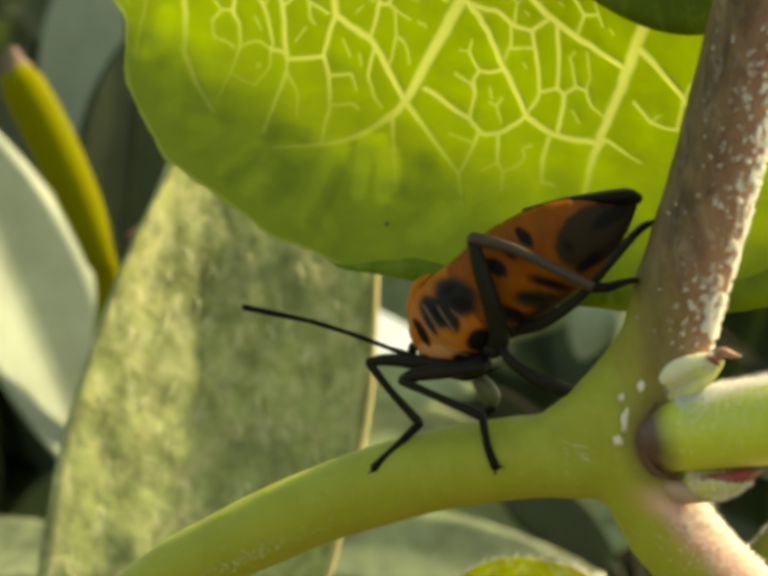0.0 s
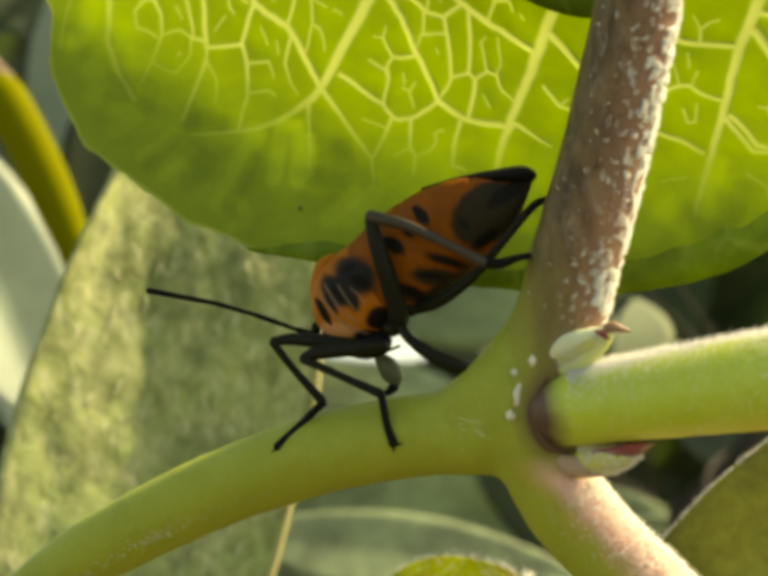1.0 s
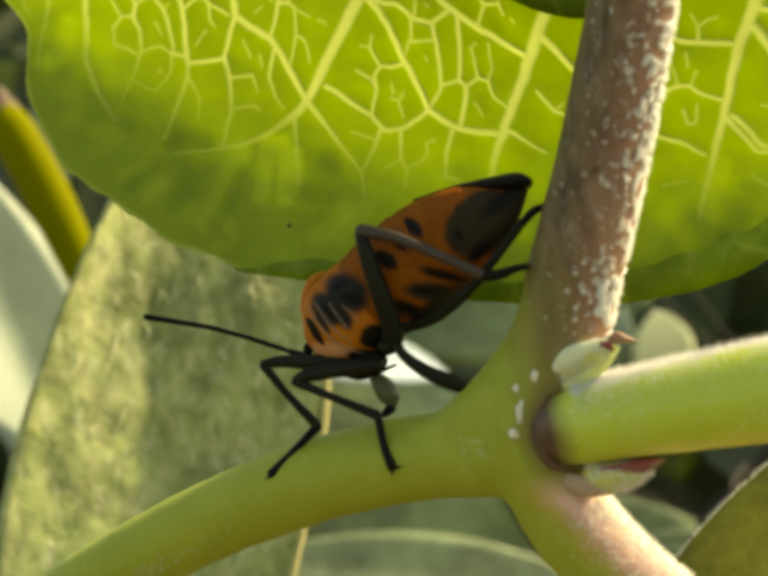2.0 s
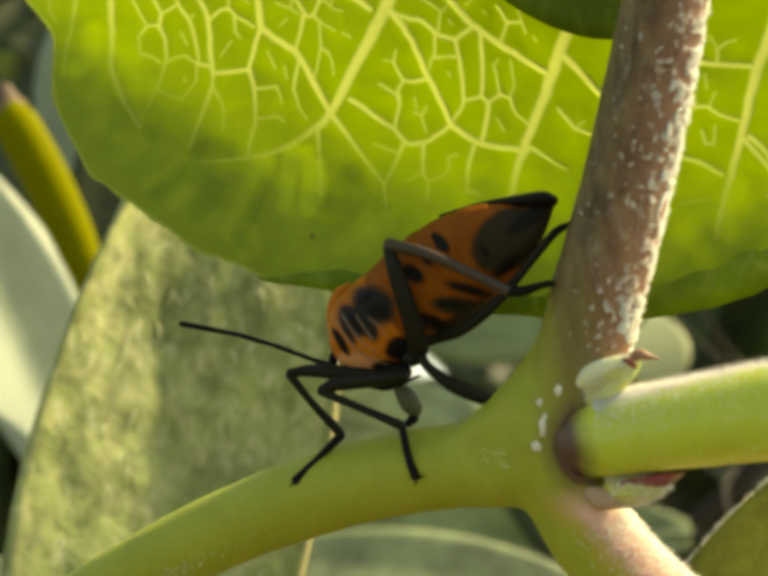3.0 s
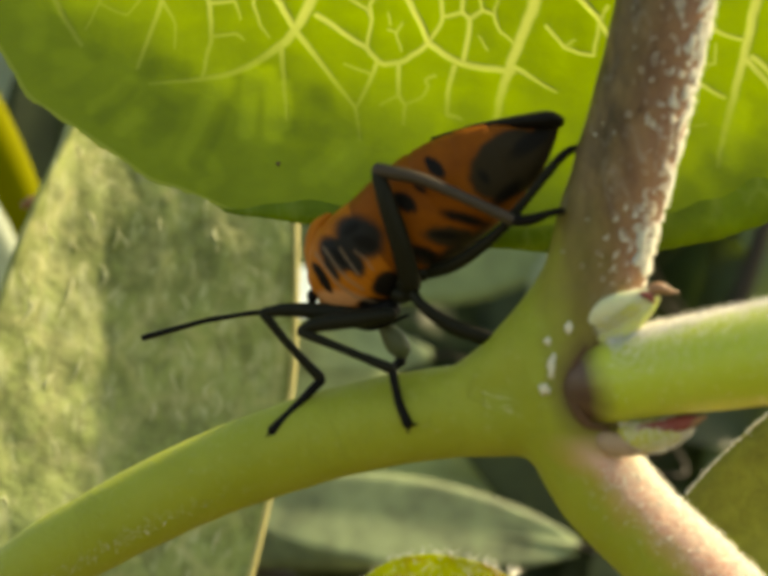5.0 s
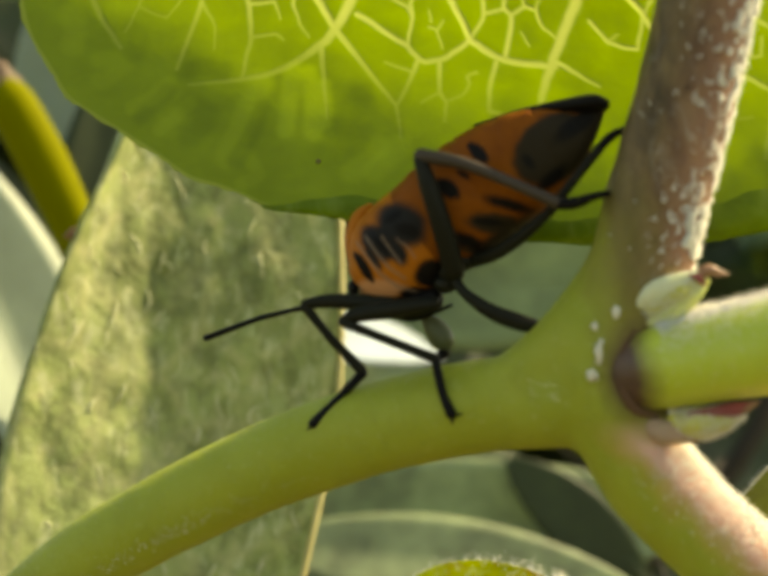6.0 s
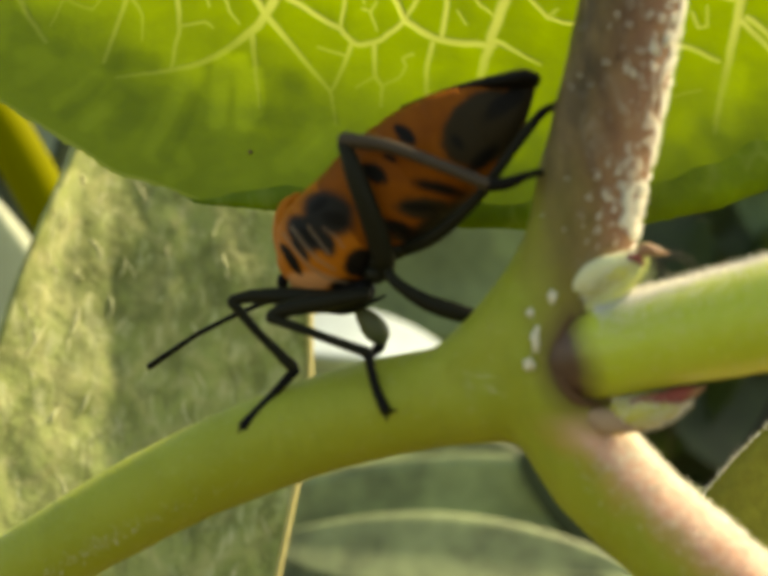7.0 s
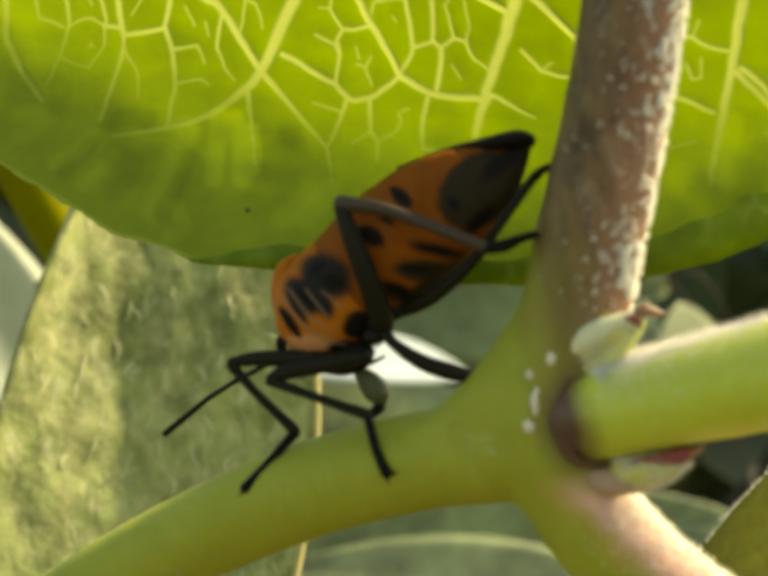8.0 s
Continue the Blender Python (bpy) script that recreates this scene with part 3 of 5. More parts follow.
vein([(-4.90, 14.53), (-4.76, 14.01), (-4.30, 13.07), (-3.93, 12.99), (-3.60, 13.66), (-3.48, 14.32)], 0.16, 0.16)
vein([(-4.34, 13.03), (-4.43, 12.34), (-4.71, 11.41)], 0.18, 0.14)
vein([(-3.93, 12.99), (-3.56, 12.66), (-2.93, 12.26)], 0.14, 0.10)
vein([(-2.57, 12.15), (-2.20, 11.90)], 0.07, 0.06)
vein([(-3.64, 12.75), (-3.56, 12.06), (-3.55, 11.39), (-3.75, 10.41), (-3.83, 10.20)], 0.12, 0.10)
vein([(-3.53, 11.48), (-3.19, 11.29), (-3.01, 10.85), (-2.93, 10.29)], 0.12, 0.08)
vein([(-5.60, 13.61), (-4.94, 13.37), (-4.58, 13.09)], 0.09, 0.10)
vein([(-4.81, 14.02), (-4.94, 13.37)], 0.10, 0.10)
vein([(-3.52, 13.81), (-3.11, 13.30), (-2.61, 13.10)], 0.12, 0.06)
vein([(-3.11, 13.30), (-3.06, 13.86)], 0.10, 0.06)
vein([(-4.51, 10.92), (-4.74, 9.73), (-4.46, 8.90), (-4.09, 8.35)], 0.16, 0.08)
vein([(-5.94, 11.43), (-5.58, 10.65)], 0.06, 0.04)
vein([(-5.16, 10.74), (-5.05, 10.19)], 0.06, 0.04)
vein([(-5.39, 12.59), (-5.07, 12.90)], 0.06, 0.04)
vein([(-3.32, 14.64), (-2.65, 14.05), (-2.03, 13.65), (-1.35, 13.16)], 0.28, 0.24)
vein([(-2.20, 9.21), (-1.29, 8.57), (-0.22, 7.86)], 0.20, 0.20)
vein([(-0.65, 13.20), (-0.21, 12.73), (0.50, 11.63), (1.09, 10.28), (1.73, 9.06), (2.21, 8.05)], 0.26, 0.22)
vein([(2.21, 8.05), (2.84, 7.53), (3.48, 7.19), (4.34, 7.02), (5.34, 6.85)], 0.24, 0.24)
vein([(-0.21, 12.88), (0.29, 12.70), (0.94, 12.50), (1.54, 11.94), (2.32, 11.67)], 0.18, 0.18)
vein([(2.32, 11.67), (3.10, 12.22)], 0.18, 0.18)
vein([(1.54, 11.94), (1.69, 12.90), (2.06, 13.24)], 0.12, 0.08)
vein([(0.30, 14.09), (0.51, 13.69), (1.11, 13.38), (1.62, 12.99)], 0.12, 0.10)
vein([(1.45, 11.86), (1.45, 11.06), (1.24, 10.48)], 0.13, 0.10)
vein([(1.49, 10.91), (2.39, 10.94)], 0.12, 0.12)
vein([(2.32, 11.67), (2.48, 10.93), (2.65, 9.86), (2.69, 8.95), (2.25, 8.13)], 0.18, 0.14)
vein([(2.69, 9.03), (3.50, 9.19)], 0.14, 0.14)
vein([(1.34, 14.45), (1.82, 13.78), (2.37, 13.08), (3.10, 12.22), (3.99, 11.57), (4.71, 11.08), (6.11, 10.16)], 0.28, 0.24)
vein([(3.38, 11.89), (3.51, 10.35), (3.46, 9.23), (3.74, 8.95)], 0.18, 0.16)
vein([(3.74, 8.95), (3.73, 8.43), (3.48, 7.23)], 0.18, 0.18)
vein([(3.74, 8.95), (4.27, 9.28), (4.69, 9.14)], 0.16, 0.14)
vein([(4.69, 9.14), (4.92, 8.39), (5.43, 7.91)], 0.14, 0.09)
vein([(4.23, 9.28), (4.09, 10.16), (3.93, 10.52), (4.14, 10.76)], 0.13, 0.08)
vein([(4.69, 9.18), (4.81, 9.61), (4.70, 10.19), (4.66, 10.71)], 0.12, 0.04)
vein([(1.13, 10.01), (0.57, 9.90), (0.14, 9.96), (-0.09, 9.62)], 0.16, 0.14)
vein([(0.14, 9.96), (-0.30, 10.78), (-0.21, 11.31)], 0.14, 0.10)
vein([(-0.30, 10.78), (-0.72, 10.89)], 0.07, 0.05)
vein([(-0.91, 9.84), (-0.22, 9.37), (-0.03, 9.00)], 0.12, 0.14)
vein([(-0.13, 9.55), (-0.03, 9.00), (-0.22, 7.90)], 0.14, 0.14)
vein([(-0.22, 7.86), (0.30, 7.28), (1.00, 7.26), (1.62, 7.61), (2.21, 8.05)], 0.20, 0.18)
vein([(0.61, 8.58), (0.92, 8.45), (1.12, 7.73)], 0.10, 0.06)
vein([(0.92, 8.45), (1.15, 8.81)], 0.08, 0.05)
vein([(0.69, 8.79), (0.61, 9.21)], 0.06, 0.04)
vein([(4.12, 13.05), (4.50, 12.32), (4.25, 11.54)], 0.15, 0.13)
vein([(4.50, 12.32), (5.10, 12.37), (5.30, 11.84)], 0.16, 0.10)
vein([(5.10, 12.37), (4.93, 12.90)], 0.12, 0.08)
vein([(2.76, 13.12), (3.19, 13.54)], 0.06, 0.04)
vein([(4.11, 8.26), (4.41, 7.71)], 0.08, 0.05)
vein([(2.02, 10.28), (2.14, 10.07)], 0.09, 0.07)
vein([(3.51, 12.89), (3.63, 12.76)], 0.09, 0.07)
vein([(2.03, 12.51), (2.18, 12.37)], 0.09, 0.07)
vein([(5.59, 11.71), (5.73, 11.49)], 0.09, 0.06)
vein([(0.19, 7.27), (-0.04, 6.75), (-0.45, 5.81), (-0.66, 5.47)], 0.18, 0.12)
vein([(-1.10, 7.23), (-0.60, 7.02), (-0.10, 6.85)], 0.08, 0.12)
vein([(1.02, 7.18), (1.01, 5.99), (1.24, 5.55), (1.18, 4.81)], 0.18, 0.10)
vein([(0.29, 5.58), (1.01, 5.99)], 0.07, 0.12)
vein([(1.24, 5.61), (1.85, 5.84), (2.12, 6.26), (2.06, 6.56), (2.42, 6.71)], 0.10, 0.10)
vein([(3.16, 7.09), (2.88, 6.02), (2.88, 5.19), (3.38, 5.01)], 0.18, 0.14)
vein([(5.74, 6.84), (6.36, 6.42), (6.98, 6.08)], 0.17, 0.12)
vein([(11.95, 10.61), (12.38, 10.45), (13.09, 10.36), (14.32, 10.26)], 0.22, 0.20)
vein([(13.00, 10.42), (13.01, 10.97), (13.34, 11.25), (13.77, 11.36)], 0.14, 0.08)
vein([(13.01, 10.97), (12.73, 11.52)], 0.09, 0.06)
vein([(11.64, 8.38), (12.20, 8.61), (12.62, 8.59), (13.04, 8.28), (13.87, 8.05)], 0.16, 0.14)
vein([(12.17, 8.65), (12.12, 8.91), (11.83, 9.63)], 0.10, 0.08)
vein([(12.67, 8.63), (12.91, 9.19)], 0.12, 0.06)
vein([(12.37, 7.63), (12.54, 7.07), (12.86, 7.12), (12.89, 7.84)], 0.12, 0.08)
vein([(11.16, 6.73), (12.24, 6.34), (13.16, 5.83)], 0.18, 0.18)
vein([(11.51, 4.59), (11.99, 4.74), (12.47, 4.80)], 0.08, 0.08)
vein([(14.24, 7.36), (14.68, 6.96), (15.30, 6.14), (16.37, 5.88)], 0.20, 0.18)
vein([(15.87, 6.13), (16.02, 7.10), (15.71, 7.69)], 0.13, 0.13)
vein([(15.35, 7.74), (15.71, 7.69), (16.16, 8.35)], 0.09, 0.09)
vein([(14.91, 4.96), (15.70, 4.46), (15.76, 3.98)], 0.12, 0.10)
vein([(14.99, 10.97), (15.28, 10.76), (16.41, 9.03), (16.85, 8.36)], 0.38, 0.30)
vein([(15.19, 11.70), (16.49, 11.42)], 0.24, 0.24)
vein([(12.22, 12.30), (12.13, 11.51), (11.99, 10.61)], 0.28, 0.30)
vein([(12.50, 9.95), (12.56, 9.36)], 0.10, 0.07)
vein([(6.64, 8.61), (7.31, 7.77)], 0.14, 0.14)
vein([(7.31, 7.77), (7.83, 7.55), (8.40, 7.48)], 0.14, 0.14)
vein([(8.40, 7.48), (8.60, 8.65), (8.93, 9.36)], 0.12, 0.12)
vein([(7.31, 7.77), (7.69, 8.07)], 0.10, 0.06)
vein([(5.39, 7.02), (5.78, 6.80)], 0.18, 0.17)

BANDS = []


def band(points, width, tone):
    """A soft streak of paler (or darker) tissue between the veins of the lower margin."""
    BANDS.append((spline([np.array(p) for p in points], 5), width, tone))


band([(-4.75, 7.02), (-4.82, 5.93), (-4.97, 4.56)], 0.50, 0.9)
band([(-4.13, 6.81), (-3.88, 5.73), (-3.89, 4.43)], 0.55, 1.0)
band([(-3.45, 6.39), (-3.37, 5.52), (-3.39, 4.81)], 0.35, 0.8)
band([(-5.98, 6.57), (-6.64, 4.80), (-7.16, 3.43)], 0.70, 0.6)
band([(-9.74, 6.50), (-10.34, 5.93), (-11.08, 5.49)], 0.45, 0.5)
band([(-8.79, 5.74), (-9.38, 5.06), (-9.91, 4.55)], 0.40, 0.5)
band([(-1.37, 3.85), (-1.98, 3.21), (-2.39, 2.78)], 0.60, 0.5)
band([(-0.53, 3.88), (-0.94, 3.44), (-1.55, 2.80)], 0.60, 0.5)
band([(-14.01, 9.65), (-13.70, 8.95), (-13.73, 8.25)], 0.70, 0.5)
band([(-9.00, 7.08), (-8.23, 7.20), (-7.56, 7.10)], 0.60, -0.8)
band([(-5.92, 5.47), (-6.29, 4.38), (-6.85, 3.29)], 0.50, -0.7)
band([(-2.06, 5.97), (-2.67, 4.89), (-2.22, 4.05)], 0.80, -0.6)
band([(-8.78, 5.63), (-8.09, 5.20), (-8.66, 4.32)], 0.70, -0.6)
band([(-11.41, 8.98), (-11.03, 8.53), (-11.20, 7.84)], 0.60, -0.5)
band([(-12.53, 7.58), (-11.61, 7.37), (-12.42, 6.67)], 0.60, 0.4)
band([(-14.97, 11.06), (-14.55, 11.77), (-14.36, 12.70)], 0.70, 0.6)
band([(-9.72, 6.28), (-10.10, 5.71), (-10.69, 5.14)], 0.50, -0.5)
band([(-6.44, 3.51), (-5.96, 2.68), (-6.56, 2.35)], 0.40, 0.4)
band([(13.83, 5.38), (13.41, 4.23), (13.18, 3.46)], 0.50, 0.5)
band([(11.90, 3.69), (11.10, 2.73), (10.69, 2.16)], 0.60, 0.4)
band([(14.70, 4.39), (14.26, 3.24), (13.85, 2.68)], 0.60, -0.5)
band([(15.76, 3.98), (15.34, 3.22), (14.75, 2.66)], 0.60, 0.4)


def cell_seeds():
    """Middles of the leaf's small cells: in pairs on both sides of each vein, then scattered between."""
    rng = random.Random(11)
    seeds = []

    def free(p, gap):
        return all((p[0] - q[0]) ** 2 + (p[1] - q[1]) ** 2 > gap * gap for q in seeds)

    for line in sorted(VEINS, key=lambda k: -k[0][2]):
        run = 0.5
        for a, b in zip(line, line[1:]):
            d = b[:2] - a[:2]
            ln = float(np.hypot(*d))
            run += ln
            if run < 1.7 or ln < 1e-6:
                continue
            nrm = np.array((-d[1], d[0])) / ln
            off = 0.8 + 0.5 * a[2]
            pair = [a[:2] + nrm * off, a[:2] - nrm * off]
            if all(free(p, 1.25) for p in pair):
                seeds += pair
                run = 0.0
    for _ in range(9000):
        p = np.array((rng.uniform(-20, 20), rng.uniform(-1, 19)))
        if free(p, 1.85 if p[1] > 7 else 2.3):
            seeds.append(p)
    return np.array(seeds)


def edge_power(a, b):
    """How strong the veinlet between two cells is, 0 to 1."""
    k = ((np.minimum(a, b) * 7919 + np.maximum(a, b) * 104729) % 997) / 997
    return np.clip((k - 0.12) * 1.25, 0, 1)


SEEDS = cell_seeds()


def vein_field(x, z):
    """How much of a vein each place is (0 to 1), how far it stands out and how far off the next vein is, in mm."""
    best, high, way = np.zeros(len(x)), np.zeros(len(x)), np.full(len(x), 0.6)
    for line in VEINS:
        pts = np.array(line)
        near = np.nonzero((x > pts[:, 0].min() - 0.6) & (x < pts[:, 0].max() + 0.6) & (z > pts[:, 1].min() - 0.6) & (z < pts[:, 1].max() + 0.6))[0]
        px, pz = x[near], z[near]
        for a, b in zip(line, line[1:]):
            dx, dz = b[0] - a[0], b[1] - a[1]
            t = np.clip(((px - a[0]) * dx + (pz - a[1]) * dz) / (dx * dx + dz * dz + 1e-9), 0, 1)
            d = np.hypot(px - a[0] - t * dx, pz - a[1] - t * dz)
            w = np.maximum(0.045, a[2] + (b[2] - a[2]) * t)
            k = np.clip(1.5 - d / w, 0, 1)
            k = k * k * (3 - 2 * k) * np.clip(0.35 + w / 0.14, 0, 1)
            best[near] = np.maximum(best[near], k)
            high[near] = np.maximum(high[near], np.sqrt(np.clip(1 - (d / (1.5 * w)) ** 2, 0, 1)) * w * 0.05)
            way[near] = np.minimum(way[near], d)
    return best, high, way


def band_field(x, z):
    """How much paler or darker than its surroundings each place of the lower margin is, -1 to 1."""
    tone = np.zeros(len(x))
    for line, width, k in BANDS:
        pts = np.array(line)
        near = np.nonzero((x > pts[:, 0].min() - 2) & (x < pts[:, 0].max() + 2) & (z > pts[:, 1].min() - 2) & (z < pts[:, 1].max() + 2))[0]
        d = np.full(len(near), 9.0)
        for a, b in zip(line, line[1:]):
            dx, dz = b - a
            t = np.clip(((x[near] - a[0]) * dx + (z[near] - a[1]) * dz) / (dx * dx + dz * dz + 1e-9), 0, 1)
            d = np.minimum(d, np.hypot(x[near] - a[0] - t * dx, z[near] - a[1] - t * dz))
        tone[near] += k * np.exp(-((d / (0.75 * width)) ** 4))
    return np.clip(tone, -1, 1)


def cell_net(x, z):
    """For each place: veinlets round the cells (0 to 1)."""
    net = np.zeros(len(x))
    for c0 in range(0, len(x), 40000):
        px, pz = x[c0:c0 + 40000], z[c0:c0 + 40000]
        d = (px[:, None] - SEEDS[None, :, 0]) ** 2 + (pz[:, None] - SEEDS[None, :, 1]) ** 2
        two = np.argpartition(d, 2, axis=1)[:, :2]
        da, db = np.take_along_axis(d, two, 1).T
        swap = da > db
        i1, i2 = np.where(swap, two[:, 1], two[:, 0]), np.where(swap, two[:, 0], two[:, 1])
        gap = np.hypot(*(SEEDS[i1] - SEEDS[i2]).T)
        e = np.abs(db - da) / (2 * gap)
        power = edge_power(i1, i2)
        k = np.clip(1.5 - e / (0.04 + 0.035 * power), 0, 1)
        net[c0:c0 + 40000] = k * k * (3 - 2 * k) * (0.3 + 0.55 * power)
    return net


STEPS = 50


def big_leaf():
    bm = bmesh.new()
    edge = [Vector(q) for i, q in enumerate(spline([*OUTLINE, OUTLINE[0]], STEPS)[:-1]) if i < STEPS * 22 or i % 6 == 0]
    n, rings = len(edge), 230
    flat = []
    for r in range(1, rings + 1):
        k = (r / rings) ** 0.75
        for e in edge:
            p = MIDDLE + (e - MIDDLE) * k
            if r == rings:
                p += (e - MIDDLE).normalized() * (0.12 * noise.noise(Vector((p.x * 0.9, p.y * 0.9, 0))) + 0.06 * noise.noise(Vector((p.x * 4, p.y * 4, 2))))
            flat.append((p.x, p.y))
    flat = np.array(flat)
    fx, fz = flat[:, 0], flat[:, 1]
    amount, high_of, gap = vein_field(fx, fz)
    wx, wz = fx + 0.13 * np.sin(2.3 * fz + 0.7 * fx), fz + 0.13 * np.sin(2.6 * fx - 0.5 * fz)
    small = cell_net(wx, wz)
    # shade over the lower margin is painted in as fainter veins
    zone = np.clip((fz - (5.7 + 0.0138 * np.where(fx < 9, fx - 9, 0) ** 2)) / 2.2 + 0.3, 0.0, 1)
    # past the drawn net the leaf's top goes on with cells alone
    top = np.clip((fz - 15.2) / 0.8, 0, 1)
    small, amount = small * top * 0.8, amount * (0.36 + 0.64 * zone)
    amount = np.maximum(amount, small)
    tone = 0.5 + 0.5 * band_field(fx, fz) + 0.05 * np.sin(1.7 * fx + 0.9 * fz) * (1 - zone)
    amount[(rings - 3) * n:] = np.maximum(amount[(rings - 3) * n:], 0.4)
    dome = 0.025 * np.clip(gap / 0.6, 0, 1) ** 0.6 * zone
    rows = []
    for r in range(rings):
        row = []
        for i in range(n):
            x, z = flat[r * n + i]
            bulge = 0.05 * (1 - amount[r * n + i]) * noise.noise(Vector((x * 0.8, z * 0.8, 7.0)))
            row.append(bm.verts.new((x, leaf_y(x, z) + bulge + dome[r * n + i] - high_of[r * n + i], z)))
        rows.append(row)
    hub = bm.verts.new((MIDDLE.x, leaf_y(*MIDDLE), MIDDLE.y))
    for i in range(n):
        bm.faces.new((hub, rows[0][i], rows[0][(i + 1) % n]))
    for a, b in zip(rows, rows[1:]):
        for i in range(n):
            bm.faces.new((a[i], b[i], b[(i + 1) % n], a[(i + 1) % n]))
    # the lower margin rolls forward and up, and shows the darker upper face
    prev, high = rows[-1], []
    for i, e in enumerate(edge):
        low = smoothstep(7, 3, e.y) * smoothstep(-6.5, -2.5, e.x)
        high.append(low * (0.85 + 0.7 * smoothstep(6, 13, e.x)))
    for fwd, up in ((0.15, -0.03), (0.3, 0.08), (0.38, 0.35), (0.36, 0.7), (0.30, 1.0)):
        row = []
        for i, e in enumerate(edge):
            wave = 1 + 0.25 * noise.noise(Vector((e.x * 0.7, 5, 0)))
            even = sum((rows[-1][(i + k) % n].co for k in range(-15, 16, 3)), Vector()) / 11
            row.append(bm.verts.new(rows[-1][i].co.lerp(even, min(1, 3 * fwd)) + Vector((0, -high[i] * fwd, high[i] * up * wave))))
        for i in range(n):
            if high[i] > 0.01 or high[(i + 1) % n] > 0.01:
                f = bm.faces.new((prev[i], row[i], row[(i + 1) % n], prev[(i + 1) % n]))
                f.material_index = 1
        prev = row
    bm.verts.index_update()
    extra = len(bm.verts) - len(amount)
    layer = bm.verts.layers.float.new("vein")
    for v, k in zip(bm.verts, np.concatenate((amount, np.zeros(extra)))):
        v[layer] = k
    layer = bm.verts.layers.float.new("cell")
    for v, k in zip(bm.verts, np.concatenate((tone, np.full(extra, 0.5)))):
        v[layer] = k
    bmesh.ops.delete(bm, geom=[v for v in bm.verts if not v.link_faces], context="VERTS")
    return part("leaf", bm, (LEAF, LIP), SHRUB, "bright yellow-green backlit leaf with a pale net of veins", at=(17.0, -0.5, 14))


BIG_LEAF = big_leaf()
part("leaf_stalk", rod([(17.0, -0.6, 15.0, 0.7), (15.5, -2.5, 16.2, 0.75), (12.5, -6.0, 16.8, 0.8), (10.2, -8.0, 16.5, 0.9)], seg=12), PETIOLE, SHRUB, "short hairy stalk of the backlit leaf")

part("speck", ball((-3.67, leaf_y(-3.67, 3.24) - 0.1, 3.24), 0.10, 0.05, 0.08, 0.4, 2), COLLAR, BIG_LEAF)

# the dark leaf that hangs in from above
part("leaf", blade((15.0, 1.0, 17.6), (1.5, 0.5, 15.5), 10.5, (-0.1, -1, -0.25), 0.8, 0.05, 1.0, 0.5, 0.25, 26, 12), LEAF_TOP, SHRUB, "dark green leaf hanging in from above")


def petiole():
    ob = part("petiole", rod([(6.6, -5.7, -4.45, 1.1), (6.85, -6.35, -4.32, 1.26), (7.6, -7.0, -4.07, 1.38), (9.0, -7.5, -3.75, 1.43), (11.5, -8.3, -3.24, 1.58), (15, -9.3, -2.55, 1.7), (22, -10, -1.2, 1.7), (30, -10, 0.5, 1.6)], seg=24, steps=5, rough=0.02), JOINT, SHRUB, "thick hairy yellow-green leaf stalk with a brown base", at=(6.5, -6.8, -4.3))
    def root(i):
        u = random.random()
        x = 7.2 + 11 * u ** 1.3
        c = Vector((x, -6.85 - 0.32 * (x - 7), -4.1 + 0.19 * (x - 7)))
        a = random.gauss(0.15, 0.4) if i % 3 else random.gauss(0.75, 0.5)
        d = Vector((0, -math.sin(a), math.cos(a)))
        return c + d * (1.30 + 0.055 * (x - 7)), d
    part("fuzz", hairs(bmesh.new(), 8500, root, 0.40, 0.016), FUZZ, ob, kind="stuff")


petiole()


def bud(core, scales, tip, label, skin=BUD, down=1500):
    """A side bud: a core wrapped in overlapping scales, with a dry tip and fine hairs."""
    ob = part("bud", rod(core, seg=18, steps=6, rough=0.4), skin, SHRUB, label)
    for s, mat in scales:
        part("scale", rod(s, seg=16, steps=6, squash=0.6, rough=0.5), mat, ob)
    part("bud_tip", rod(tip, seg=10, steps=4, rough=0.5), BUD_TIP, ob, "dry reddish tip")
    line = [Vector(q[:3]) for q in spline(core, 6)]
    wide = [q[3] for q in spline(core, 6)]

    def root(i):
        k = random.randrange(len(line))
        a = random.uniform(0, 6.3)
        d = Vector((-0.4 * math.cos(a), -math.sin(a), math.cos(a))).normalized()
        return line[k] + d * wide[k], d
    part("fuzz", hairs(bmesh.new(), down, root, 0.2, 0.016), FUZZ, ob, kind="stuff")


bud([(6.75, -6.8, -2.5, 0.42), (7.4, -7.1, -2.05, 0.50), (8.05, -7.3, -1.65, 0.42), (8.5, -7.4, -1.38, 0.22)],
    [([(6.55, -7.0, -2.35, 0.24), (7.05, -7.35, -1.85, 0.33), (7.75, -7.55, -1.42, 0.27), (8.4, -7.6, -1.12, 0.10)], BUD_WOOL), ([(7.0, -7.2, -2.7, 0.2), (7.65, -7.45, -2.4, 0.3), (8.3, -7.6, -1.85, 0.22), (8.75, -7.6, -1.35, 0.08)], BUD), ([(8.15, -7.72, -1.22, 0.05), (8.4, -7.75, -1.3, 0.10), (8.6, -7.74, -1.5, 0.05)], BUD_RED)],
    [(8.35, -7.5, -1.2, 0.16), (8.75, -7.55, -1.05, 0.17), (9.05, -7.6, -1.12, 0.13), (9.4, -7.6, -1.18, 0.04)], "small yellow-green side bud with a woolly scale and reddish tips", BUD_YELLOW, 2600)
